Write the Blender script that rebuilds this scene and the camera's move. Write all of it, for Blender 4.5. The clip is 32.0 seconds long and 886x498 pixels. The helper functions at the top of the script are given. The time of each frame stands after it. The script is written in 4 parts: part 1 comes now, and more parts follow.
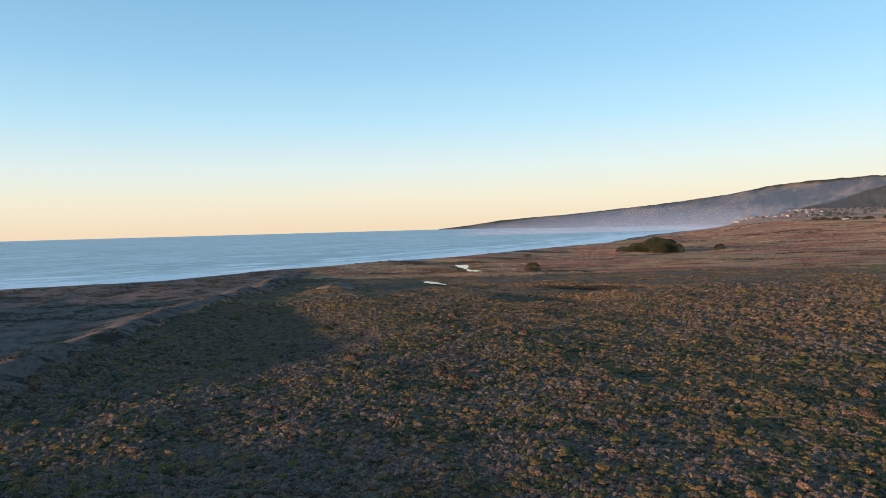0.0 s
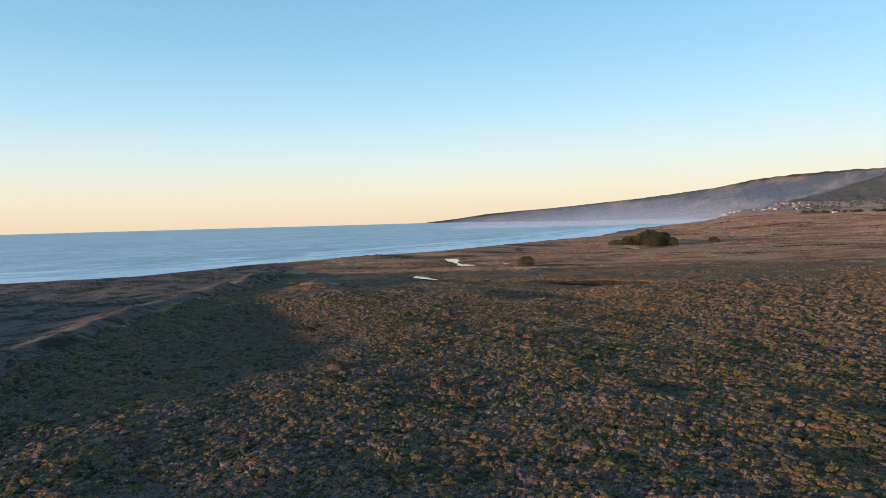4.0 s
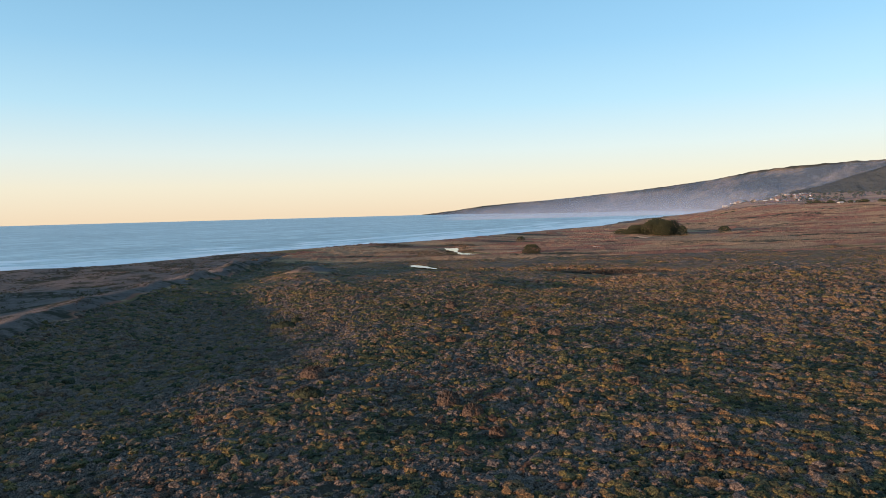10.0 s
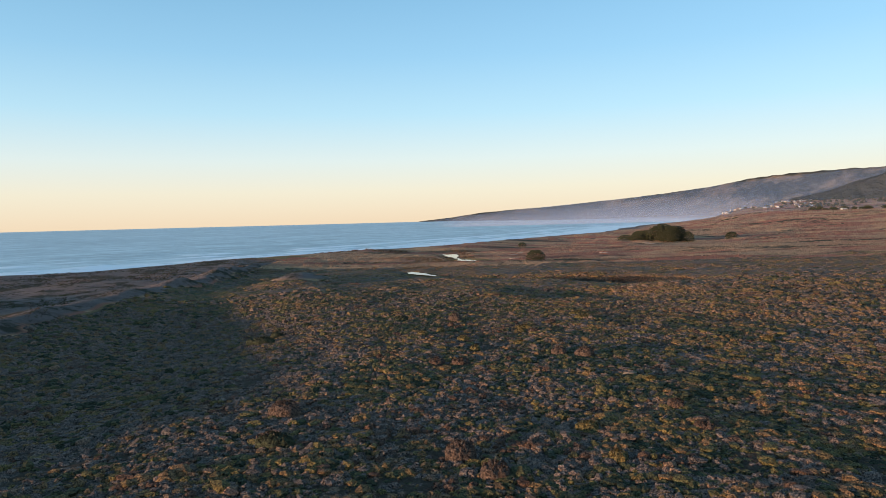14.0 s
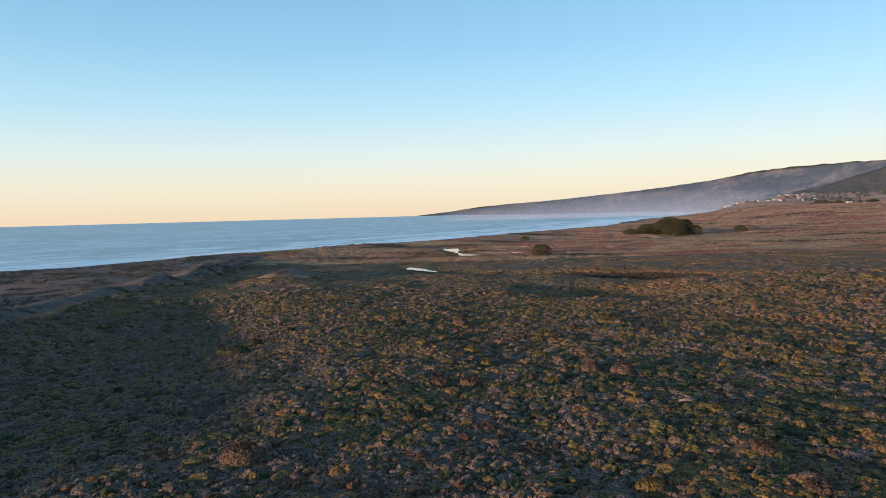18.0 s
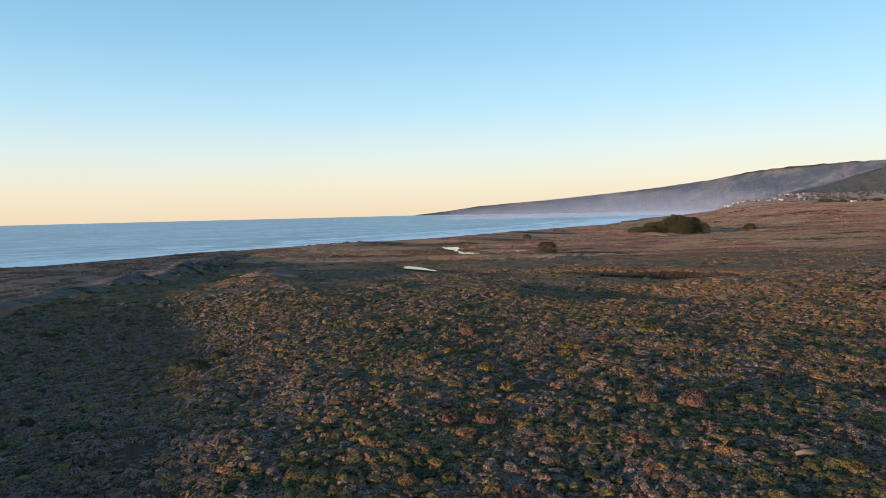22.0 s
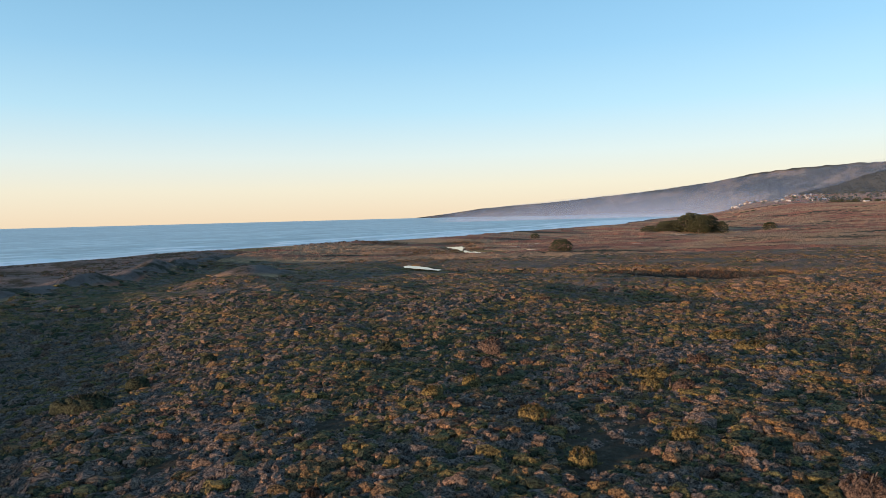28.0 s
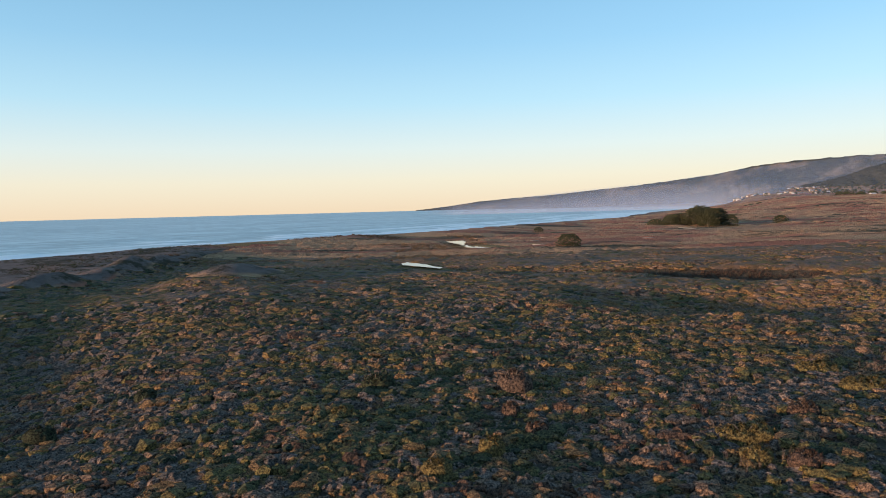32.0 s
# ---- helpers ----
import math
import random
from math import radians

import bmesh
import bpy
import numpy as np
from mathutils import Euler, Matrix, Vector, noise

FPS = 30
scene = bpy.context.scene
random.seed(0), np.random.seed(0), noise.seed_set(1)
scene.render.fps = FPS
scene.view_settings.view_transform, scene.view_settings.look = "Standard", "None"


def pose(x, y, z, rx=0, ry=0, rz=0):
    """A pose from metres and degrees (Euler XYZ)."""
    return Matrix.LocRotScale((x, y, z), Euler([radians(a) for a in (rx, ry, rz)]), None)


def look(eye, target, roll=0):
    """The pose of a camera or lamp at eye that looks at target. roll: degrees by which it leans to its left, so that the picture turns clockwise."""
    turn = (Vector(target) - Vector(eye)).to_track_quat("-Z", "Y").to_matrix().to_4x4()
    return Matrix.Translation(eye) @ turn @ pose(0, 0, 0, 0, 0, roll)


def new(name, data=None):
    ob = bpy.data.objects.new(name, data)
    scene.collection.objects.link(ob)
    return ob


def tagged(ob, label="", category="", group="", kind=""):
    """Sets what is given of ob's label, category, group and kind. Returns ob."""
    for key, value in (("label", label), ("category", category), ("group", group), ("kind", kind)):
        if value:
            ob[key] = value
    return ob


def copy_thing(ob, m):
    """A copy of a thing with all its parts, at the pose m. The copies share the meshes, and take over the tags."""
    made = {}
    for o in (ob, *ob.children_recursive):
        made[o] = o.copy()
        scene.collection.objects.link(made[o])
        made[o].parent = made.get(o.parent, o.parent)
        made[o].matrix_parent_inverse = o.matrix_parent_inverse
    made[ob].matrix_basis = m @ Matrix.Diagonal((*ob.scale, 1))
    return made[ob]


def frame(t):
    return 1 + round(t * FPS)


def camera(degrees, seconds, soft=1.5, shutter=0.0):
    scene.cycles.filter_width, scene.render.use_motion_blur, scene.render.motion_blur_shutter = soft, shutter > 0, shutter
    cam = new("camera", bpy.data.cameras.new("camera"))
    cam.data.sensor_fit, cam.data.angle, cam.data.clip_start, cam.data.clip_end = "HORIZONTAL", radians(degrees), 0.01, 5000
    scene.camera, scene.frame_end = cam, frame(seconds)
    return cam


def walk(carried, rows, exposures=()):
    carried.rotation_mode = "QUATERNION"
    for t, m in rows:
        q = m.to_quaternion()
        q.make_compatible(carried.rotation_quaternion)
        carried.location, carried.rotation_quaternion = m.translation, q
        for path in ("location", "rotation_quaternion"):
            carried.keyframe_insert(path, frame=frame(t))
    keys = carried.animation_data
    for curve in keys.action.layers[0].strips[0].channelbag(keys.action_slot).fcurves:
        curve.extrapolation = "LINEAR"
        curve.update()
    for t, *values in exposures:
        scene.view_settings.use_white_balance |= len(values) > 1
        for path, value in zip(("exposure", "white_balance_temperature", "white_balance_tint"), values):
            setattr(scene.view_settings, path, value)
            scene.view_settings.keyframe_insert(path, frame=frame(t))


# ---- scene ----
cam = camera(67.91, 32.0, 0.8)
# seconds, place, heading to the left, tilt up, lean
FLIGHT = [
    (0.0, 0.00, 0.00, 25.00, -0.000, -1.958, -1.593),
    (0.5, -0.20, 1.99, 24.94, 0.177, -1.866, -1.543),
    (1.0, -0.41, 3.97, 24.87, 0.422, -1.747, -1.531),
    (1.5, -0.65, 5.94, 24.80, 0.598, -1.805, -1.511),
    (2.0, -0.90, 7.90, 24.73, 0.798, -1.899, -1.537),
    (2.5, -1.15, 9.84, 24.64, 0.974, -2.032, -1.521),
    (3.0, -1.39, 11.78, 24.56, 0.560, -2.182, -1.539),
    (3.5, -1.61, 13.70, 24.46, -0.526, -2.376, -1.579),
    (5.5, -2.20, 21.31, 24.02, -1.606, -2.875, -1.625),
    (6.0, -2.29, 23.36, 23.65, -1.527, -2.957, -1.612),
    (6.5, -2.37, 25.45, 23.26, -1.462, -3.039, -1.593),
    (7.0, -2.44, 27.56, 22.84, -1.425, -3.082, -1.585),
    (7.5, -2.51, 29.71, 22.42, -1.381, -3.117, -1.601),
    (8.0, -2.58, 31.87, 22.01, -1.365, -3.161, -1.583),
    (8.5, -2.66, 34.06, 21.61, -1.374, -3.184, -1.576),
    (9.0, -2.74, 36.26, 21.25, -1.398, -3.187, -1.556),
    (9.5, -2.81, 38.50, 20.94, -1.429, -3.205, -1.558),
    (10.0, -2.88, 40.74, 20.67, -1.457, -3.207, -1.556),
    (10.5, -2.96, 42.98, 20.41, -1.490, -3.224, -1.522),
    (11.0, -3.07, 45.19, 20.17, -1.503, -3.228, -1.522),
    (11.5, -3.20, 47.37, 19.93, -1.600, -3.226, -1.529),
    (12.0, -3.33, 49.53, 19.70, -1.652, -3.224, -1.510),
    (12.5, -3.44, 51.70, 19.51, -1.720, -3.241, -1.523),
    (13.0, -3.50, 53.90, 19.36, -1.807, -3.074, -1.507),
    (13.5, -3.51, 56.12, 19.27, -1.775, -2.722, -1.511),
    (14.0, -3.51, 58.32, 19.21, -1.732, -2.602, -1.480),
    (14.5, -3.54, 60.48, 19.15, -1.703, -2.634, -1.471),
    (16.5, -3.68, 68.21, 18.70, -1.777, -2.851, -1.522),
    (17.0, -3.71, 70.23, 18.61, -1.776, -2.945, -1.540),
    (17.5, -3.74, 72.27, 18.52, -1.786, -3.033, -1.547),
    (18.0, -3.75, 74.32, 18.44, -1.806, -3.102, -1.543),
    (18.5, -3.77, 76.41, 18.38, -1.838, -3.169, -1.524),
    (19.0, -3.79, 78.53, 18.30, -1.819, -3.203, -1.494),
    (19.5, -3.83, 80.68, 18.18, -1.842, -3.217, -1.492),
    (20.0, -3.90, 82.86, 17.97, -1.836, -3.237, -1.525),
    (20.5, -3.98, 85.10, 17.69, -1.863, -3.282, -1.541),
    (21.0, -4.05, 87.42, 17.36, -1.890, -3.299, -1.489),
    (21.5, -4.12, 89.80, 16.99, -1.947, -3.318, -1.456),
    (22.0, -4.18, 92.22, 16.62, -2.046, -3.131, -1.442),
    (22.5, -4.23, 94.65, 16.27, -1.990, -2.936, -1.413),
    (23.0, -4.25, 97.08, 15.94, -2.064, -2.832, -1.446),
    (23.5, -4.25, 99.46, 15.62, -2.113, -2.572, -1.464),
    (24.0, -4.27, 101.74, 15.27, -2.021, -2.300, -1.433),
    (24.5, -4.32, 103.88, 14.87, -1.952, -2.193, -1.387),
    (25.0, -4.40, 105.91, 14.45, -1.960, -2.183, -1.412),
    (25.5, -4.49, 107.89, 14.04, -1.962, -2.279, -1.432),
    (27.5, -4.59, 115.45, 13.47, -1.936, -2.761, -1.452),
    (28.0, -4.54, 117.33, 13.44, -1.953, -2.862, -1.520),
    (28.5, -4.50, 119.20, 13.43, -1.959, -2.965, -1.547),
    (29.0, -4.50, 121.05, 13.44, -1.960, -3.076, -1.534),
    (29.5, -4.51, 122.88, 13.45, -1.983, -3.151, -1.538),
    (30.0, -4.52, 124.72, 13.48, -1.984, -3.243, -1.515),
    (30.5, -4.52, 126.57, 13.51, -2.003, -3.324, -1.526),
    (31.0, -4.51, 128.49, 13.52, -1.997, -3.390, -1.518),
    (31.5, -4.51, 130.43, 13.54, -2.028, -3.446, -1.519),
    (32.0, -4.52, 132.37, 13.55, -2.007, -3.500, -1.508),
]
EXPOSURES = [(0.0, 1.8)]
walk(cam, [(t, pose(x, y, z, 90 + tilt, 0, head) @ pose(0, 0, 0, 0, 0, lean)) for t, x, y, z, head, tilt, lean in FLIGHT], EXPOSURES)

# ---- light ----
SUN_WAY = Vector((0.83, 0.54, -0.080)).normalized()   # the way the low evening sun shines
world = bpy.data.worlds.new("world")
scene.world = world
world.use_nodes = True
wn, wl = world.node_tree.nodes, world.node_tree.links
sky = wn.new("ShaderNodeTexSky")
sky.sky_type, sky.sun_disc = "NISHITA", False
sky.sun_elevation = math.asin(-SUN_WAY.z)
sky.sun_rotation = math.atan2(-SUN_WAY.x, -SUN_WAY.y)
sky.altitude, sky.air_density, sky.dust_density, sky.ozone_density = 20, 0.7, 1.0, 1.5
wn["Background"].inputs["Strength"].default_value = 0.117
# sea haze over the clear sky: cream along the horizon, pale blue higher up, the same all round
way, up, fade, veil = wn.new("ShaderNodeTexCoord"), wn.new("ShaderNodeSeparateXYZ"), wn.new("ShaderNodeMapRange"), wn.new("ShaderNodeMix")
wl.new(way.outputs["Generated"], up.inputs[0])
wl.new(up.outputs["Z"], fade.inputs["Value"])
fade.interpolation_type = "SMOOTHSTEP"
for key, value in (("From Min", 0.0), ("From Max", 0.45), ("To Min", 0.92), ("To Max", 0.60)):
    fade.inputs[key].default_value = value
haze, glow = wn.new("ShaderNodeValToRGB"), wn.new("ShaderNodeMix")
for k, (at, colour) in enumerate(((0.0, (0.97, 0.78, 0.56)), (0.045, (0.95, 0.87, 0.69)), (0.09, (0.81, 0.90, 0.87)), (0.157, (0.53, 0.82, 0.97)),
                                  (0.238, (0.35, 0.68, 0.93)), (0.32, (0.26, 0.58, 0.84)), (1.0, (0.13, 0.36, 0.66)))):
    stop = haze.color_ramp.elements[k] if k < 2 else haze.color_ramp.elements.new(at)
    stop.position, stop.color = at, (*colour, 1)
wl.new(up.outputs["Z"], haze.inputs["Fac"])
glow.data_type, glow.blend_type = "RGBA", "MULTIPLY"
glow.inputs[0].default_value, glow.inputs[7].default_value = 1.0, (2.4, 2.4, 2.4, 1)
wl.new(haze.outputs["Color"], glow.inputs[6])
veil.data_type = "RGBA"
wl.new(fade.outputs["Result"], veil.inputs[0])
wl.new(sky.outputs["Color"], veil.inputs[6])
wl.new(glow.outputs[2], veil.inputs[7])
wl.new(veil.outputs[2], wn["Background"].inputs["Color"])
sun = new("sun", bpy.data.lights.new("sun", "SUN"))
sun.data.energy, sun.data.angle, sun.data.color = 2.0, radians(1.6), (1.0, 0.64, 0.41)
sun.matrix_world = look(-100 * SUN_WAY, (0, 0, 0))


# ---- numbers ----
def fract(a):
    return a - np.floor(a)


def hashed(i, j, k=0.0):
    return fract(np.sin(i * 127.1 + j * 311.7 + k * 74.7) * 43758.5453)


def vnoise(x, y, k=0.0):
    """Smooth noise, 0 to 1, with cells of 1 m."""
    xi, yi = np.floor(x), np.floor(y)
    u, v = x - xi, y - yi
    u, v = u * u * (3 - 2 * u), v * v * (3 - 2 * v)
    a, b = hashed(xi, yi, k), hashed(xi + 1, yi, k)
    c, d = hashed(xi, yi + 1, k), hashed(xi + 1, yi + 1, k)
    return (a * (1 - u) + b * u) * (1 - v) + (c * (1 - u) + d * u) * v


def fbm(x, y, k=0.0, octaves=4):
    total, size, amount = 0.0, 1.0, 0.5
    for n in range(octaves):
        total = total + amount * vnoise(x * size + 13.7 * n, y * size - 7.3 * n, k + n)
        size, amount = size * 2.03, amount * 0.5
    return total / (1 - 0.5 ** octaves)


def ease(a, lo, hi):
    t = np.clip((a - lo) / (hi - lo), 0, 1)
    return t * t * (3 - 2 * t)


def bump(x, y, cx, cy, rx, ry, turn=0.0):
    c, s = math.cos(turn), math.sin(turn)
    a, b = ((x - cx) * c + (y - cy) * s) / rx, (-(x - cx) * s + (y - cy) * c) / ry
    return np.exp(-(a * a + b * b))


# ---- the lie of the land ----
COAST = [(-420, 180), (-230, 318), (-182, 333), (-150, 352), (-112, 415), (-75, 455), (-38, 490), (12, 538),
         (64, 615), (140, 722), (240, 850), (420, 1250), (640, 1620), (900, 1850)]
POND = [(8.0, 470), (16.5, 469), (17.6, 448), (15.2, 424), (16.6, 413.5), (25.2, 394), (24.6, 386.5), (15.2, 388.5),
        (14.0, 399), (14.6, 414), (10.2, 433), (8.4, 458)]
CREEK = [(-10.0, 323), (-8.6, 327), (-4.7, 321), (1.2, 306.5), (0.6, 303.5), (-4.7, 311.5), (-9.3, 317)]
SEA = -4.0


def from_line(x, y, line):
    """Distance to a polyline, and the sign of its side (positive on its right)."""
    best, side = np.full(np.shape(x), 1e9), np.ones(np.shape(x))
    for (ax, ay), (bx, by) in zip(line, line[1:]):
        dx, dy = bx - ax, by - ay
        t = np.clip(((x - ax) * dx + (y - ay) * dy) / (dx * dx + dy * dy), 0, 1)
        ex, ey = x - ax - t * dx, y - ay - t * dy
        d = np.hypot(ex, ey)
        near = d < best - 1e-6
        side = np.where(near, np.sign(dy * ex - dx * ey), side)
        best = np.minimum(best, d)
    return best, side


def inside(x, y, loop):
    hit = np.zeros(np.shape(x), bool)
    for (ax, ay), (bx, by) in zip(loop, loop[1:] + loop[:1]):
        cross = (ay > y) != (by > y)
        hit ^= cross & (x < (bx - ax) * (y - ay) / ((by - ay) or 1e-9) + ax)
    return hit


def coast(x, y):
    d, s = from_line(x, y, COAST)
    return d * s


def ridge_x(y):
    return np.interp(y, (0, 60, 113, 150, 188, 240, 270, 300, 330, 400, 430), (-62, -66, -73, -79, -85, -86, -82, -81, -80, -77, -74))


def ridge_top(y):
    return np.interp(y, (-40, 20, 42, 58, 80, 98, 112, 140, 165, 190, 215, 235, 250, 262, 275, 284, 296, 307, 316, 326, 345, 375, 400, 430),
                     (7.5, 7.0, 6.0, 1.8, 1.6, 5.0, 5.6, 3.5, 2.2, 1.5, 1.9, 2.1, 1.5, 1.8, 2.2, 1.8, 2.7, 3.2, 2.2, 2.7, 1.6, 0.6, -0.8, -1.6))


def ridge_side(x, y):
    """Metres inland of the dune ridge's winding crest."""
    return x - ridge_x(y) - 5 * (fbm(y / 22, y * 0 + 4, 21) - 0.5) - 2.5 * (fbm(y / 7, y * 0 + 9, 22) - 0.5)


def ridge_toe(y):
    return 3.5 + 1.7 * np.clip(ridge_top(y), 0.8, 8)


def marsh(x, y):
    """The plain inland of the dunes, with the terrace beyond it."""
    z = np.interp(y, (-400, 0, 190, 260, 330, 480, 540, 640, 780), (0.4, 0.3, 0.2, -0.7, -1.9, -2.1, -2.7, -2.2, 1.2))
    inland = ease(x - 0.25 * y, -20, 160)
    z = z + inland * ease(y, 200, 380) * (1 - ease(y, 420, 540)) * 1.0
    r, az = np.hypot(x, y), np.degrees(np.arctan2(x, np.maximum(y, 1)))
    z = z + 15.5 * ease(r, 800, 1150) * ease(az, 20, 27) + 30 * ease(r, 1480, 2200) * ease(az, 22, 25.5)
    return z


def ground_height(x, y):
    s = coast(x, y)
    z = marsh(x, y)
    z = z + 1.7 * (fbm(x / 34, y / 34, 3) - 0.5) + 0.6 * (fbm(x / 10, y / 10, 5) - 0.5) + 1.5 * ease(y, 215, 260) * (1 - ease(y, 420, 520)) * ease(x, -30, 10) * (fbm(x / 26, y / 15, 14) - 0.5)
    # the dark channel, the reed bed and the hollows of the plain
    cut, _ = from_line(x, y, [(-14, 330), (-2, 306), (12, 296), (30, 285), (52, 276), (72, 266), (84, 263)])
    z = z - 1.3 * np.exp(-(cut / 6) ** 2)
    z = z - 3.2 * bump(x, y, 66, 264, 17, 13, -0.25) - 0.9 * bump(x, y, 56, 246, 10, 8) - 0.9 * bump(x, y, 130, 372, 24, 6, 0.1) - 0.9 * bump(x, y, 150, 400, 30, 5, 0.0)
    z = z - 2.6 * bump(x, y, 37, 225, 17, 15) + 0.8 * bump(x, y, 13, 226, 9, 14) + 0.3 * bump(x, y, 62, 230, 12, 12)
    # the long dip at x -48 is added so that the ridge's shade covers it
    z = z + 0.7 * bump(x, y, 98, 248, 18, 14) - 2.9 * bump(x, y, -48, 185, 20, 60, 0.1)
    # behind the ridge: sand flat, foredune, beach
    back = ease(ridge_x(y) - x, 4, 22) * ease(y, -60, 20) * (1 - ease(y, 380, 440))
    flat = -1.4 + 2.4 * (fbm(x / 38, y / 38, 8) - 0.42) + 1.0 * (fbm(x / 12, y / 12, 9) - 0.5)
    # added dune line, out of view, that shades the flat and the scrub
    shade_dune, _ = from_line(x, y, [(-100, 0), (-122, 70), (-140, 120), (-165, 170), (-190, 205)])
    flat = flat + 7.6 * np.exp(-(shade_dune / 13) ** 2) * (0.6 + 0.8 * fbm(x / 20, y / 20, 13))
    flat = flat + 3.0 * bump(x, y, -192, 220, 22, 62, 0.1) + 1.6 * bump(x, y, -150, 195, 16, 40, 0.2) + 1.2 * bump(x, y, -128, 300, 14, 22, 0.4)
    z = z * (1 - back) + flat * back
    z = z * ease(s, 4, 60) + (0.3 + 1.7 * (fbm(x / 40, y / 40, 11) - 0.5)) * (1 - ease(s, 4, 60)) + 0.9 * np.exp(-((s - 14) / 12) ** 2) * (fbm(x / 15, y / 15, 12) - 0.1)
    # the dune ridge: steep on the land side, gentle on the sea side
    d = ridge_side(x, y)
    top = ridge_top(y) + 0.1 * ease(y, 120, 160) - 0.9 * ease(y, 190, 230) - 0.4 * ease(y, 255, 285) + 1.2 * (fbm(y / 9, y * 0 + 2, 23) - 0.5)
    gully = 1 + 0.5 * (fbm(y / 5, y * 0 + 1, 24, 3) - 0.5)
    shape = np.where(d > 0, np.clip(1 - d / ridge_toe(y) / gully, 0, 1) ** 1.15, np.exp(-np.abs(d) / 9))
    z = z + (top - np.minimum(z, top)) * shape * ease(y, -200, -40)
    for k, (cx, cy, r, high) in enumerate(((-81, 152, 7, 0.8), (-86, 171, 6, 0.9), (-84, 189, 6, 0.9), (-91, 204, 8, 1.1), (-85, 222, 7, 1.2), (-89, 243, 8, 1.5), (-80, 258, 7, 1.3),
                                           (-86, 274, 8, 1.9), (-79, 290, 6, 1.3), (-80, 307, 8, 2.3), (-86, 324, 8, 1.6), (-76, 338, 8, 1.3), (-82, 358, 9, 1.1), (-104, 262, 9, 1.2), (-112, 298, 10, 1.2), (-102, 330, 9, 1.0))):
        z = z + 0.75 * high * bump(x, y, cx + 2.0, cy, 0.9 * r, 0.85 * r, k * 0.7)
    # the round knoll and the low rise beside it
    z = z + 4.2 * bump(x, y, -44, 270, 9.5, 14, -0.3)  + 0.8 * bump(x, y, -42, 292, 12, 12) + 0.6 * bump(x, y, -28, 306, 16, 9) + 1.3 * bump(x, y, -70, 375, 18, 40)
    z = z + 1.4 * bump(x, y, -38, 232, 16, 26, 0.2)
    # the water bodies
    pond, creek = from_line(x, y, POND + POND[:1])[0], from_line(x, y, CREEK + CREEK[:1])[0]
    for d2, loop, level in ((pond, POND, -2.5), (creek, CREEK, -2.0)):
        d2 = np.where(inside(x, y, loop), -d2, d2)
        z = np.where(d2 < 50, np.minimum(z, level + 0.12 + 0.028 * np.maximum(d2, 0) + 0.0018 * np.maximum(d2 - 12, 0) ** 2), z)
        z = np.where(d2 < 0.4, level - 0.35, z)
    # beach and sea bed
    z = np.where(s < 6, np.minimum(z, 0.2 - 4.2 * ease(-s, -4, 34) - 5 * ease(-s, 30, 200)), z)
    return z


def axis(lo, a, b, hi, fine, grow=1.13):
    steps, p, d = [], b, fine
    while p < hi:
        d = d * grow
        p = p + d
        steps.append(min(p, hi))
    left, p, d = [], a, fine
    while p > lo:
        d = d * grow
        p = p - d
        left.append(max(p, lo))
    return np.array(left[::-1] + list(np.arange(a, b + fine / 2, fine)) + steps)


def mesh_of(name, verts, faces, material, smooth=True, tone=None):
    """An object out of arrays: verts (n, 3), faces (m, 3 or 4)."""
    me = bpy.data.meshes.new(name)
    n, m, k = len(verts), len(faces), faces.shape[1]
    me.vertices.add(n)
    me.vertices.foreach_set("co", np.asarray(verts, np.float32).ravel())
    me.loops.add(m * k)
    me.loops.foreach_set("vertex_index", np.asarray(faces, np.int32).ravel())
    me.polygons.add(m)
    me.polygons.foreach_set("loop_start", np.arange(m, dtype=np.int32) * k)
    me.polygons.foreach_set("use_smooth", np.full(m, smooth))
    if tone is not None:
        me.attributes.new("tone", "FLOAT", "POINT").data.foreach_set("value", np.asarray(tone, np.float32))
    me.update(calc_edges=True)
    me.materials.append(material)
    return new(name, me)


def grid_faces(nx, ny):
    i = np.arange(nx * ny).reshape(ny, nx)
    return np.stack([i[:-1, :-1], i[:-1, 1:], i[1:, 1:], i[1:, :-1]], -1).reshape(-1, 4)


# ---- materials ----
def material(name, roughness=0.9, specular=0.25):
    m = bpy.data.materials.new(name)
    m.use_nodes = True
    b = m.node_tree.nodes["Principled BSDF"]
    b.inputs["Roughness"].default_value, b.inputs["Specular IOR Level"].default_value = roughness, specular
    return m, m.node_tree.nodes, m.node_tree.links, b


def ramp(n, l, fac, stops, mode="LINEAR"):
    r = n.new("ShaderNodeValToRGB")
    r.color_ramp.interpolation = mode
    els = r.color_ramp.elements
    while len(els) < len(stops):
        els.new(0.5)
    for e, (p, c) in zip(els, stops):
        e.position, e.color = p, (*c, 1)
    l.new(fac, r.inputs["Fac"])
    return r.outputs["Color"]


def noise_node(n, l, scale, detail=4.0, rough=0.6, at=None, space="Object", stretch=(1, 1, 1), turn=0.0):
    t, c, m = n.new("ShaderNodeTexNoise"), n.new("ShaderNodeTexCoord"), n.new("ShaderNodeMapping")
    m.inputs["Scale"].default_value = stretch
    m.inputs["Rotation"].default_value = (0, 0, turn)
    l.new(at or c.outputs[space], m.inputs["Vector"])
    l.new(m.outputs["Vector"], t.inputs["Vector"])
    t.inputs["Scale"].default_value, t.inputs["Detail"].default_value, t.inputs["Roughness"].default_value = scale, detail, rough
    return t.outputs["Fac"]


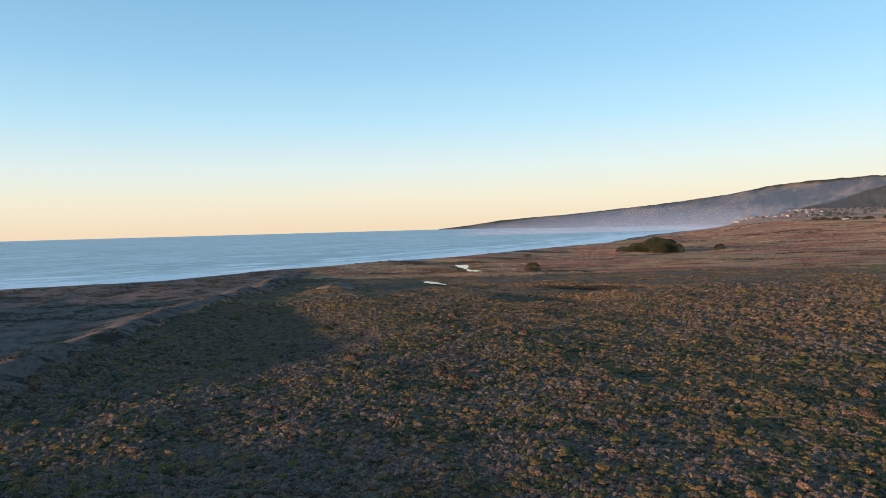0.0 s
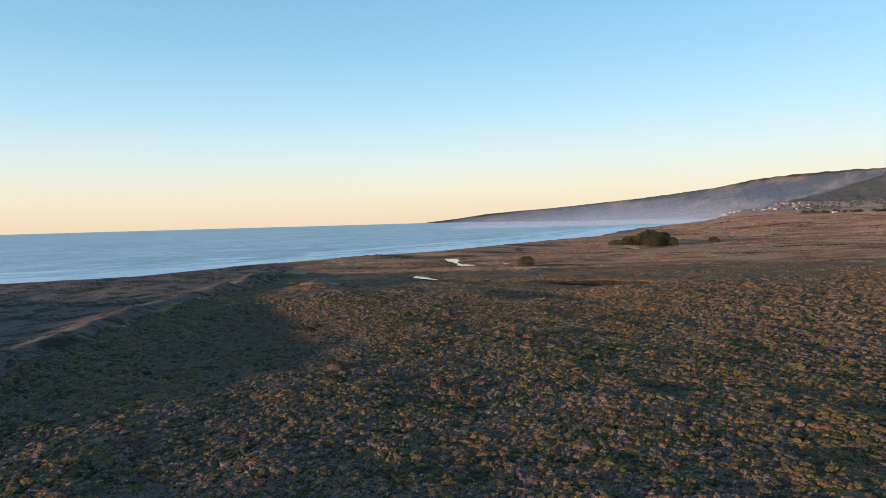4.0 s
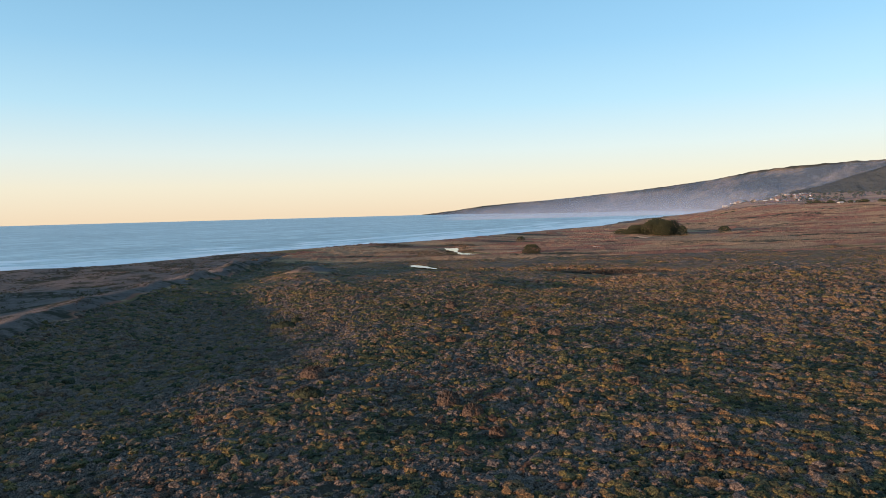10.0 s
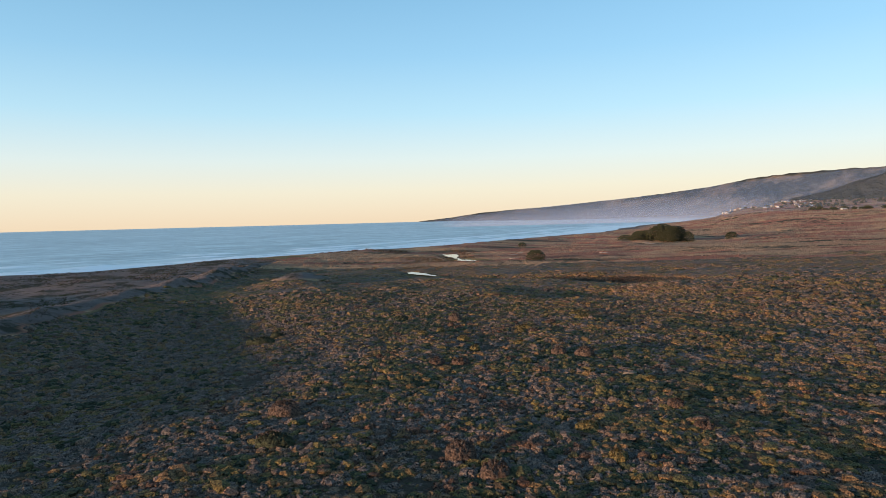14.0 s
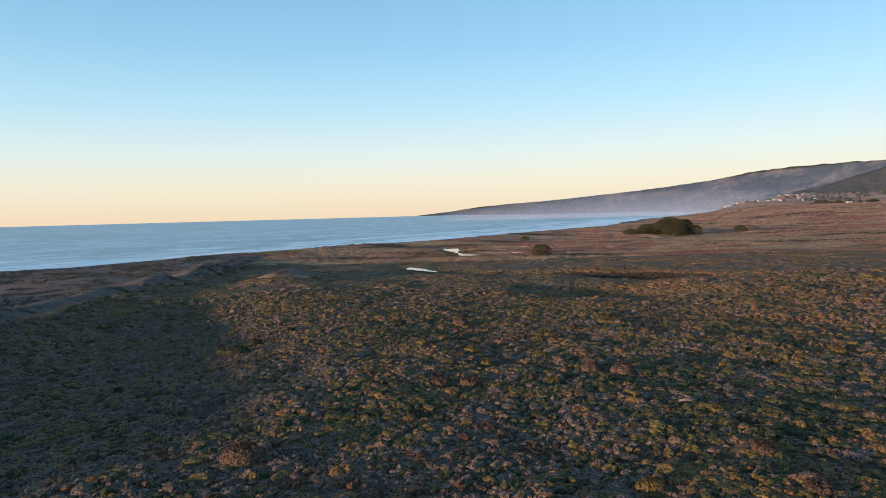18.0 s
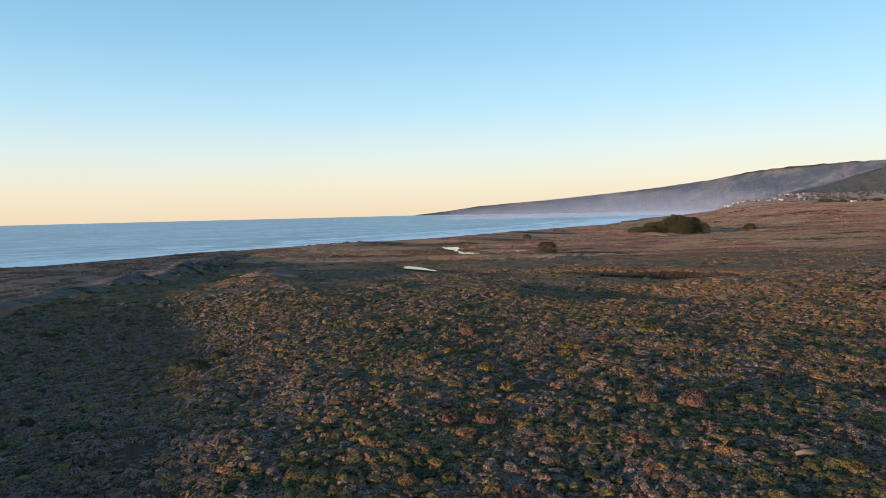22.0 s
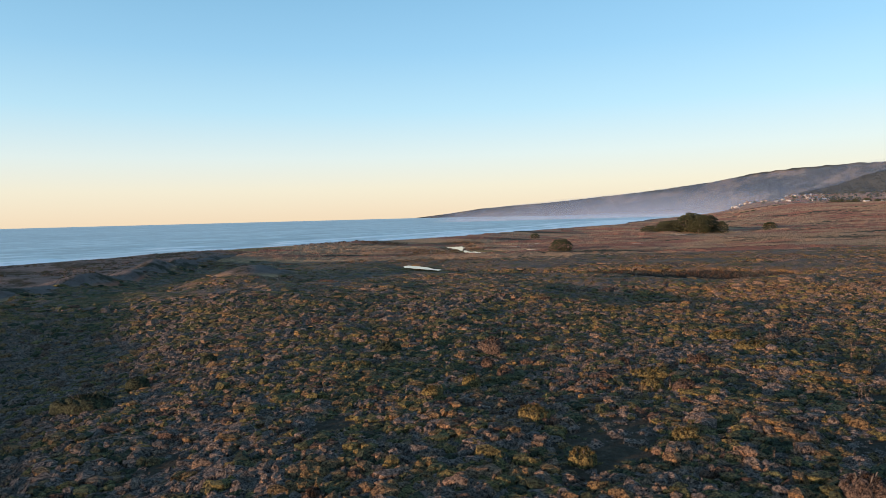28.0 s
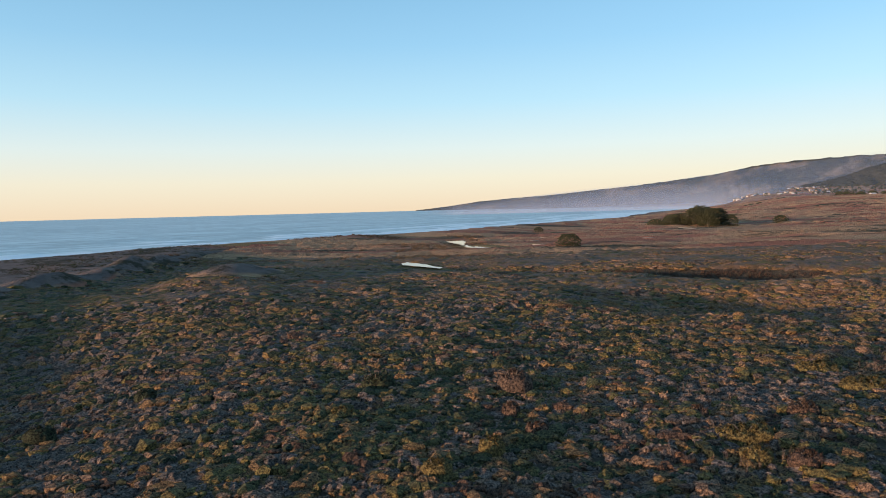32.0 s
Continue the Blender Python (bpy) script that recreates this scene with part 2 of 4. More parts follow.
def mixed(n, l, fac, a, b, how="MIX"):
    x = n.new("ShaderNodeMix")
    x.data_type, x.blend_type = "RGBA", how
    for value, socket in ((fac, x.inputs[0]), (a, x.inputs[6]), (b, x.inputs[7])):
        if isinstance(value, (int, float)):
            socket.default_value = value
        elif isinstance(value, tuple):
            socket.default_value = (*value, 1)
        else:
            l.new(value, socket)
    return x.outputs[2]


def bumped(n, l, b, height, strength=0.5, distance=0.05):
    u = n.new("ShaderNodeBump")
    u.inputs["Strength"].default_value, u.inputs["Distance"].default_value = strength, distance
    l.new(height, u.inputs["Height"])
    l.new(u.outputs["Normal"], b.inputs["Normal"])


def attribute(n, name):
    a = n.new("ShaderNodeAttribute")
    a.attribute_name = name
    return a.outputs["Fac"]


def ground_material():
    m, n, l, b = material("ground_cover", 0.95, 0.1)
    kind = attribute(n, "tone")   # 0 shrub soil, 0.33 grass, 0.66 dry marsh, 1 sand
    patch, fine = noise_node(n, l, 0.05, 5), noise_node(n, l, 1.6, 6, 0.75)
    soil = ramp(n, l, fine, [(0.3, (0.05, 0.04, 0.03)), (0.7, (0.12, 0.095, 0.07))])
    grass = ramp(n, l, fine, [(0.3, (0.15, 0.105, 0.05)), (0.7, (0.32, 0.235, 0.115))])
    dry = ramp(n, l, noise_node(n, l, 0.5, 8, 0.8, stretch=(0.6, 1.6, 1)), [(0.3, (0.28, 0.155, 0.095)), (0.5, (0.48, 0.29, 0.17)), (0.72, (0.62, 0.43, 0.27))])
    dry = mixed(n, l, ramp(n, l, noise_node(n, l, 0.022, 6, 0.7, stretch=(0.35, 1.5, 1)), [(0.47, (0, 0, 0)), (0.56, (1, 1, 1))]), dry, (0.36, 0.16, 0.11))
    dry = mixed(n, l, ramp(n, l, noise_node(n, l, 0.03, 6, 0.7, stretch=(0.3, 1.7, 1), turn=0.1), [(0.54, (0, 0, 0)), (0.62, (1, 1, 1))]), dry, (0.075, 0.07, 0.05))
    sand = ramp(n, l, noise_node(n, l, 0.35, 8, 0.7), [(0.35, (0.165, 0.130, 0.122)), (0.7, (0.26, 0.205, 0.185))])
    sand = mixed(n, l, ramp(n, l, noise_node(n, l, 0.07, 9, 0.78), [(0.50, (0, 0, 0)), (0.56, (1, 1, 1))]), sand, (0.062, 0.055, 0.038))
    c = mixed(n, l, ramp(n, l, kind, [(0.1, (0, 0, 0)), (0.3, (1, 1, 1))]), soil, grass)
    c = mixed(n, l, ramp(n, l, kind, [(0.4, (0, 0, 0)), (0.62, (1, 1, 1))]), c, dry)
    c = mixed(n, l, ramp(n, l, kind, [(0.72, (0, 0, 0)), (0.95, (1, 1, 1))]), c, sand)
    c = mixed(n, l, 0.35, c, ramp(n, l, patch, [(0.35, (0.45, 0.45, 0.45)), (0.65, (0.62, 0.6, 0.55))]), "OVERLAY")
    l.new(c, b.inputs["Base Color"])
    rough = n.new("ShaderNodeMath")
    rough.operation = "MULTIPLY_ADD"
    l.new(noise_node(n, l, 0.18, 6, 0.75), rough.inputs[0])
    rough.inputs[1].default_value = 6.0
    l.new(fine, rough.inputs[2])
    bumped(n, l, b, rough.outputs[0], 1.0, 0.9)
    return m


def sea_material():
    m, n, l, b = material("sea_water", 0.35, 0.5)
    turned, co = n.new("ShaderNodeVectorRotate"), n.new("ShaderNodeTexCoord")
    turned.rotation_type = "Z_AXIS"
    turned.inputs["Angle"].default_value = -0.72   # crests run along the shore
    l.new(co.outputs["Object"], turned.inputs["Vector"])
    swell = noise_node(n, l, 0.012, 6, 0.66, turned.outputs[0], stretch=(0.36, 1.0, 1))
    chop = noise_node(n, l, 0.045, 5, 0.7, turned.outputs[0], stretch=(0.30, 1.0, 1))
    ripple = noise_node(n, l, 0.13, 4, 0.7, turned.outputs[0], stretch=(0.35, 1.0, 1))
    foam = attribute(n, "tone")
    both = mixed(n, l, 0.45, mixed(n, l, 0.5, swell, chop), ripple)
    body, gloss, mix = n.new("ShaderNodeBsdfDiffuse"), n.new("ShaderNodeBsdfGlossy"), n.new("ShaderNodeMixShader")
    # bright crests and dark troughs of the swell are painted into the colour
    water = ramp(n, l, both, [(0.41, (0.02, 0.065, 0.08)), (0.48, (0.11, 0.20, 0.225)), (0.56, (0.44, 0.55, 0.56))])
    white = ramp(n, l, noise_node(n, l, 0.12, 4, 0.7, turn=-0.5, stretch=(0.3, 1.0, 1)), [(0.34, (0, 0, 0)), (0.47, (1, 1, 1))])
    fm = n.new("ShaderNodeMath")
    fm.operation = "MULTIPLY"
    l.new(foam, fm.inputs[0])
    l.new(white, fm.inputs[1])
    l.new(mixed(n, l, fm.outputs[0], water, (0.75, 0.77, 0.78)), body.inputs["Color"])
    gloss.inputs["Roughness"].default_value = 0.42
    gloss.inputs["Color"].default_value = (0.83, 0.90, 0.91, 1)
    u = n.new("ShaderNodeBump")
    u.inputs["Strength"].default_value, u.inputs["Distance"].default_value = 0.8, 2.5
    l.new(chop, u.inputs["Height"])
    l.new(u.outputs["Normal"], gloss.inputs["Normal"])
    mix.inputs[0].default_value = 0.5
    l.new(body.outputs[0], mix.inputs[1])
    l.new(gloss.outputs[0], mix.inputs[2])
    l.new(mix.outputs[0], n["Material Output"].inputs["Surface"])
    n.remove(b)
    return m


def plain(name, colour, roughness=0.8, specular=0.3, spread=0.35, scale=3.0, relief=0.3):
    m, n, l, b = material(name, roughness, specular)
    f = noise_node(n, l, scale, 5, 0.65)
    lo, hi = tuple(c * (1 - spread) for c in colour), tuple(min(1, c * (1 + spread)) for c in colour)
    l.new(ramp(n, l, f, [(0.3, lo), (0.7, hi)]), b.inputs["Base Color"])
    if relief:
        bumped(n, l, b, f, relief, 0.1 / scale)
    return m


def shrub_material():
    m, n, l, b = material("shrub_leaves", 0.85, 0.15)
    kind = attribute(n, "tone")
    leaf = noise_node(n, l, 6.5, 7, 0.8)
    lump = n.new("ShaderNodeNewGeometry").outputs["Random Per Island"]
    c = ramp(n, l, kind, [(0.02, (0.033, 0.037, 0.022)), (0.14, (0.064, 0.061, 0.030)), (0.28, (0.112, 0.086, 0.034)), (0.42, (0.138, 0.082, 0.040)),
                          (0.56, (0.168, 0.103, 0.071)), (0.70, (0.128, 0.096, 0.086)), (0.84, (0.090, 0.071, 0.063)), (0.98, (0.080, 0.044, 0.030))])
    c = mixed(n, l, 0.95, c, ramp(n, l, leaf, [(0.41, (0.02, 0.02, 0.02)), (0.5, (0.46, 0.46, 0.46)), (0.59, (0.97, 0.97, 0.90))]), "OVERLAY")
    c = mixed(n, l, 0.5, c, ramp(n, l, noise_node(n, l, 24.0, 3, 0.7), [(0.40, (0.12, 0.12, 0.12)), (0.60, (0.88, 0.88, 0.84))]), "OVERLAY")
    c = mixed(n, l, 0.25, c, ramp(n, l, lump, [(0.0, (0.36, 0.38, 0.36)), (1.0, (0.64, 0.62, 0.58))]), "OVERLAY")
    l.new(c, b.inputs["Base Color"])
    bumped(n, l, b, leaf, 0.9, 0.14)
    return m


def hill_material(name="hill_cover", woods=0.44):
    m, n, l, b = material(name, 0.95, 0.05)
    big, small = noise_node(n, l, 0.006, 9, 0.72), noise_node(n, l, 0.03, 6, 0.7)
    grass = ramp(n, l, small, [(0.3, (0.10, 0.082, 0.066)), (0.7, (0.20, 0.152, 0.112))])
    wood = ramp(n, l, small, [(0.35, (0.035, 0.038, 0.034)), (0.7, (0.07, 0.068, 0.055))])
    l.new(mixed(n, l, ramp(n, l, big, [(woods, (0, 0, 0)), (woods + 0.1, (1, 1, 1))]), grass, wood), b.inputs["Base Color"])
    bumped(n, l, b, small, 1.0, 14.0)
    return m


GROUND, SEA_WATER, SHRUB, HILL, WOODS = ground_material(), sea_material(), shrub_material(), hill_material("hill_cover", 0.40), hill_material("wooded_hill_cover", 0.28)
POND_WATER, pn, pl, pb = material("pond_water", 0.03, 0.5)
pb.inputs["Base Color"].default_value, pb.inputs["IOR"].default_value = (0.02, 0.03, 0.035, 1), 1.33
bumped(pn, pl, pb, noise_node(pn, pl, 1.5, 3), 0.02, 0.02)

# ---- ground ----
gx, gy = axis(-4700, -180, 120, 4700, 1.7), axis(-600, 30, 430, 4800, 1.7)
GX, GY = np.meshgrid(gx, gy)
GZ = ground_height(GX, GY)


def cover(x, y, z):
    """0 shrub soil, 0.33 grass, 0.66 dry marsh, 1 sand."""
    s = coast(x, y)
    k = np.full(np.shape(x), 0.05)
    k = np.where(y > 240, 0.05 + 0.28 * ease(y + 60 * (fbm(x / 40, y / 40, 31) - 0.5), 250, 330), k)
    k = np.maximum(k, 0.66 * ease(y + 120 * (fbm(x / 60, y / 60, 32) - 0.5) + 0.15 * x, 360, 430))
    d = ridge_side(x, y) - 0.7 * ridge_toe(y) + 4 * (fbm(x / 9, y / 9, 33) - 0.5)
    ridge = (1 - ease(d, -1, 4)) * (1 - ease(y, 395, 430))
    k = np.maximum(k, ridge)
    k = np.maximum(k, bump(x, y, -43, 272, 9.5, 13, -0.3) * 1.6)
    k = np.maximum(k, 1 - ease(s, 0, 22))
    return np.clip(k, 0, 1)


ground = mesh_of("ground", np.stack([GX, GY, GZ], -1).reshape(-1, 3), grid_faces(len(gx), len(gy)), GROUND, True, cover(GX, GY, GZ).ravel())
tagged(ground, "coastal plain of soil, dry grass and dark dune sand", "ground", kind="structure")


def land(x, y):
    """Height of the ground sheet at a place, between its points."""
    x, y = np.atleast_1d(np.asarray(x, float)), np.atleast_1d(np.asarray(y, float))
    i, j = np.clip(np.searchsorted(gx, x) - 1, 0, len(gx) - 2), np.clip(np.searchsorted(gy, y) - 1, 0, len(gy) - 2)
    u, v = (x - gx[i]) / (gx[i + 1] - gx[i]), (y - gy[j]) / (gy[j + 1] - gy[j])
    return (GZ[j, i] * (1 - u) + GZ[j, i + 1] * u) * (1 - v) + (GZ[j + 1, i] * (1 - u) + GZ[j + 1, i + 1] * u) * v


# ---- sea ----
def sea_sheet():
    x, y = np.meshgrid(axis(-4700, -420, 300, 4700, 5.0, 1.1), axis(-500, 250, 800, 4780, 5.0, 1.1))
    r = np.hypot(x, y)
    s = coast(x, y)
    waves = 0.0
    for off, high, wide in ((44, 0.9, 5), (64, 1.1, 5), (88, 1.3, 6), (118, 1.1, 8), (156, 0.9, 10), (210, 0.8, 14)):
        at = -s - off - 10 * (fbm(x / 60, y / 60, off) - 0.5)
        waves = waves + high * np.exp(-(at / wide) ** 2) * ease(fbm(x / 45, y / 45, off + 5), 0.35, 0.6)
    z = SEA + waves * (s < -30) + 8.2 * ease(r, 900, 5600) / ease(np.array(4780.0), 900, 5600)
    foam = ease(-s, 26, 32) * (1 - ease(-s, 80, 110)) + 1.0 * np.clip(waves / 0.5, 0, 1) * (s < -30) * (s > -175)
    return mesh_of("sea", np.stack([x, y, z], -1).reshape(-1, 3), grid_faces(x.shape[1], x.shape[0]), SEA_WATER, True, np.clip(foam, 0, 1).ravel())


tagged(sea_sheet(), "calm blue-grey ocean with low swell lines", "sea", kind="structure")


def water_body(name, loop, level, label):
    bm = bmesh.new()
    c = Vector((sum(p[0] for p in loop), sum(p[1] for p in loop), 0)) / len(loop)
    top = []
    for k, (p, q) in enumerate(zip(loop, loop[1:] + loop[:1])):
        for t in (0, 0.33, 0.66):
            x, y = p[0] * (1 - t) + q[0] * t, p[1] * (1 - t) + q[1] * t
            top.append(bm.verts.new((x + 0.25 * math.sin(k * 5 + 9 * t), y + 0.8 * math.sin(k * 3 + 7 * t), level)))
    bm.faces.new(top)
    bmesh.ops.triangulate(bm, faces=bm.faces)
    me = bpy.data.meshes.new(name)
    bm.to_mesh(me)
    bm.free()
    me.materials.append(POND_WATER)
    return tagged(new(name, me), label, "water", kind="structure")


water_body("water_lagoon", POND[::-1], -2.5, "still pale lagoon mirroring the bright sky")
water_body("water_creek", CREEK[::-1], -2.0, "narrow still creek pool mirroring the sky")


# ---- hills ----
def hill_sheet(name, az, crest_el, start, crest_r, end, label, seed, cliff=0.0, foot=0.0, gully=0.75, cover_of=None):
    """Hills round the bay: az in degrees from +y to the right, the crest's elevation in degrees from 20 m up."""
    a = np.linspace(az[0], az[-1], 330)
    el = np.interp(a, az, crest_el)
    u = np.concatenate([np.linspace(-0.02, 1, 54), np.linspace(1.03, 1.6, 8)])
    A, U = np.meshgrid(a, u)
    EL, R0, RC = np.interp(A, az, crest_el), np.interp(A, az, start), np.interp(A, az, crest_r)
    R = R0 + (RC - R0) * U + np.where(U > 1, (U - 1) * 400, 0)
    X, Y = R * np.sin(np.radians(A)), R * np.cos(np.radians(A))
    top = 20 + RC * np.tan(np.radians(EL))
    base = foot + 0 * top
    shape = cliff * ease(U, 0.0, 0.03) + (1 - cliff) * (0.6 * ease(U, 0.0, 1.0) + 0.4 * np.clip(U, 0, 1))
    cut = 1 - np.abs(2 * fbm(X / 520, Y / 520, seed, 4) - 1)
    spur = 1 - np.abs(2 * fbm(A / 1.6 + U, U * 0.8, seed + 3, 3) - 1)
    z = base + (top - base) * np.clip(shape, 0, 1)
    z = z - (top - base) * gully * (0.55 * cut + 0.45 * spur) * np.clip(4 * U * (1 - U), 0, 1) * (U < 1)
    z = np.where(U > 1, top * (1 - ease(U, 1.0, 1.65)), z)
    z = z + (fbm(X / 26, Y / 26, seed + 7, 3) - 0.5) * np.minimum(9, 0.06 * top) * (0.3 + 0.7 * ease(U, 0.7, 1)) * ease(U, 0.03, 0.2)
    z = np.where(U < -0.005, -6, z)
    ob = mesh_of(name, np.stack([X, Y, z], -1).reshape(-1, 3), grid_faces(len(a), len(u)), cover_of)
    return tagged(ob, label, "hill", kind="structure")


hill_sheet("backdrop_range", [-0.3, 2.4, 5, 8.2, 10.4, 13.4, 15.2, 18, 19.7, 21.8, 23.9, 25.4, 26.9, 28.9, 31.2, 33, 35, 38, 48, 62],
           [-0.16, 0.1, 0.44, 0.66, 0.78, 1.0, 1.17, 1.38, 1.57, 1.80, 2.06, 2.33, 2.58, 2.74, 2.85, 2.90, 2.92, 2.95, 3.1, 3.2],
           [4550, 4300, 3900, 3600, 3400, 3300, 3250, 3150, 3000, 2850, 2760, 2740, 2720, 2700, 2700, 2700, 2700, 2700, 2700, 2700],
           [4650, 4600, 4500, 4400, 4350, 4250, 4200, 4100, 4050, 4000, 3900, 3850, 3800, 3750, 3700, 3700, 3700, 3700, 3700, 3700], None,
           "long hazy coastal hill range, brown grass and dark woods", 41, 0.12, 0.0, cover_of=HILL)
hill_sheet("backdrop_near_hill", [27.6, 28.9, 30.8, 32.6, 35.0, 37, 40, 46, 55, 64], [0.3, 0.85, 1.2, 1.8, 2.5, 2.75, 2.9, 3.0, 3.0, 3.0],
           [2150, 2080, 2020, 1980, 1900, 1800, 1700, 1700, 1700, 1700], [2450, 2400, 2350, 2350, 2350, 2350, 2300, 2300, 2300, 2300], None,
           "dark wooded foothill behind the village", 57, 0.0, 18.0, cover_of=WOODS)


# ---- mist over the bay: haze painted on upright see-through sheets ----
def mist(name, radius, a0, a1, high, strength, thin, colour, label):
    m = bpy.data.materials.new(name)
    m.use_nodes = True
    n, l = m.node_tree.nodes, m.node_tree.links
    n.remove(n["Principled BSDF"])
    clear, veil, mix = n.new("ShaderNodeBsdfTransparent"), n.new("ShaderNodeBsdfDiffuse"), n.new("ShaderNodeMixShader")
    # the haze is this flat tint, mixed in by the sheet's tone
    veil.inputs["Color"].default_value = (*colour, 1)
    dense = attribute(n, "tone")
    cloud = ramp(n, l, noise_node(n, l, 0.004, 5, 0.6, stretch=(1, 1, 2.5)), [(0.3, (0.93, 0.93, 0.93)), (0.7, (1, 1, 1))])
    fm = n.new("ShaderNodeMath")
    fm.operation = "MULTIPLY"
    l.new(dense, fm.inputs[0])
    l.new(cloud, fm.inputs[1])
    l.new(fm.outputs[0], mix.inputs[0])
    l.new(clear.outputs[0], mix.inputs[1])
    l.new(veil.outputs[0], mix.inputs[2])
    l.new(mix.outputs[0], n["Material Output"].inputs["Surface"])
    d, u = np.meshgrid(np.linspace(a0, a1, 60), np.linspace(0, 1, 24))
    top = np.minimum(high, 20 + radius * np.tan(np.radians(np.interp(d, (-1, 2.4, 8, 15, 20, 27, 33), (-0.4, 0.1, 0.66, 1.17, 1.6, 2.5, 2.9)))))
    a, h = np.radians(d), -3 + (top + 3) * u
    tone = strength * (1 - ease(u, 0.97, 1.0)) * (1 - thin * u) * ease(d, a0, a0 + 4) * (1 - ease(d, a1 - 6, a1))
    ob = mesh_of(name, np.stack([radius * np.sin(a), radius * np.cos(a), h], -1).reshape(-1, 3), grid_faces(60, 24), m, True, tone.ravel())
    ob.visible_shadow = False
    return tagged(ob, label, "mist", kind="structure")


mist("backdrop_far_mist_sheet", 2660, -1, 46, 260, 0.34, 0.45, (0.11, 0.19, 0.36), "see-through sheet tinted blue as haze over the far bay")
mist("backdrop_shore_mist_sheet", 1900, 0, 29, 62, 0.62, 0.9, (0.27, 0.33, 0.46), "low see-through sheet tinted pale as sea mist along the far shore")
mist("backdrop_near_mist_sheet", 1420, 8, 47, 120, 0.16, 0.6, (0.11, 0.19, 0.36), "faint see-through sheet tinted blue as haze before the village")


# ---- shrubs ----
def dome(seg, rings, rnd, knob=0.3):
    """A lumpy half-ball, open below: verts, triangles."""
    v, f = [(0, 0, 1.0)], []
    for r in range(1, rings + 1):
        a = r / rings * 1.75
        for s in range(seg):
            b = 2 * math.pi * (s + 0.5 * (r % 2)) / seg
            k = 1 + rnd.uniform(-knob, knob)
            v.append((math.sin(a) * math.cos(b) * k, math.sin(a) * math.sin(b) * k, math.cos(a) * k))
    for s in range(seg):
        f.append((0, 1 + s, 1 + (s + 1) % seg))
    for r in range(rings - 1):
        p, q = 1 + r * seg, 1 + (r + 1) * seg
        for s in range(seg):
            t = (s + 1) % seg
            f += [(p + s, q + s, p + t), (p + t, q + s, q + t)] if r % 2 else [(p + s, q + s, q + t), (p + s, q + t, p + t)]
    return np.array(v), np.array(f)


def shrub_form(rnd, lumps, seg, rings, sprigs=0, knob=0.28):
    """A shrub of ragged leafy domes and sprigs, about 1 m wide and 0.6 m high."""
    vs, fs, n = [], [], 0
    for k in range(lumps):
        v, f = dome(seg, rings, rnd, knob)
        b = 2.4 * k + rnd.uniform(-0.6, 0.6)
        d = 0.0 if lumps == 1 else rnd.uniform(0.12, 0.3)
        r = 0.5 if lumps == 1 else rnd.uniform(0.24, 0.38)
        v = v * (r * rnd.uniform(0.85, 1.15), r * rnd.uniform(0.85, 1.15), r * rnd.uniform(0.8, 1.05)) + (d * math.cos(b), d * math.sin(b), 0.02 + 0.12 * rnd.random())
        vs.append(v)
        fs.append(f + n)
        n += len(v)
        for j in range(sprigs):
            b2, a = rnd.uniform(0, 6.28), rnd.uniform(0.05, 1.3)
            h = r * rnd.uniform(1.05, 1.25)
            out = np.array((math.sin(a) * math.cos(b2), math.sin(a) * math.sin(b2), math.cos(a)))
            side = np.array((-math.sin(b2), math.cos(b2), rnd.uniform(-0.8, 0.8))) * r * rnd.uniform(0.10, 0.2)
            c = np.array((d * math.cos(b), d * math.sin(b), 0.06))
            vs.append(np.array([out * h * 0.7 - side, out * h * 0.7 + side, out * h]) + c)
            fs.append(np.array([(n, n + 1, n + 2)]))
            n += 3
    return np.concatenate(vs), np.concatenate(fs)


def scatter(name, forms, x, y, size, high, tone, label, mat, category="shrub", sink=0.06, smooth=True):
    """Many plants as one mesh."""
    rng = np.random.default_rng(len(x))
    which, turn, z = rng.integers(0, len(forms), len(x)), rng.uniform(0, 6.283, len(x)), land(x, y)
    allv, allf, allt, n = [], [], [], 0
    for k, (v, f) in enumerate(forms):
        w = np.nonzero(which == k)[0]
        c, s = np.cos(turn[w])[:, None], np.sin(turn[w])[:, None]
        px = (v[:, 0] * c - v[:, 1] * s) * size[w][:, None] + x[w][:, None]
        py = (v[:, 0] * s + v[:, 1] * c) * size[w][:, None] + y[w][:, None]
        pz = v[:, 2] * high[w][:, None] + (z - sink)[w][:, None]
        allv.append(np.stack([px, py, pz], -1).reshape(-1, 3))
        allf.append((f[None] + n + (np.arange(len(w)) * len(v))[:, None, None]).reshape(-1, 3))
        allt.append(np.repeat(tone[w], len(v)))
        n += len(w) * len(v)
    ob = mesh_of(name, np.concatenate(allv), np.concatenate(allf), mat, smooth, np.concatenate(allt))
    return tagged(ob, label, category, kind="stuff")


def spread(x0, x1, y0, y1, step, seed):
    rng = np.random.default_rng(seed)
    x, y = np.meshgrid(np.arange(x0, x1, step), np.arange(y0, y1, step))
    x, y = x.ravel() + rng.uniform(-0.75, 0.75, x.size) * step, y.ravel() + rng.uniform(-0.75, 0.75, y.size) * step
    return x, y, rng


KINDS = (0.02, 0.14, 0.28, 0.42, 0.56, 0.70, 0.84, 0.98)   # dark green, olive, yellow, ochre, tan, grey, dark grey, rust


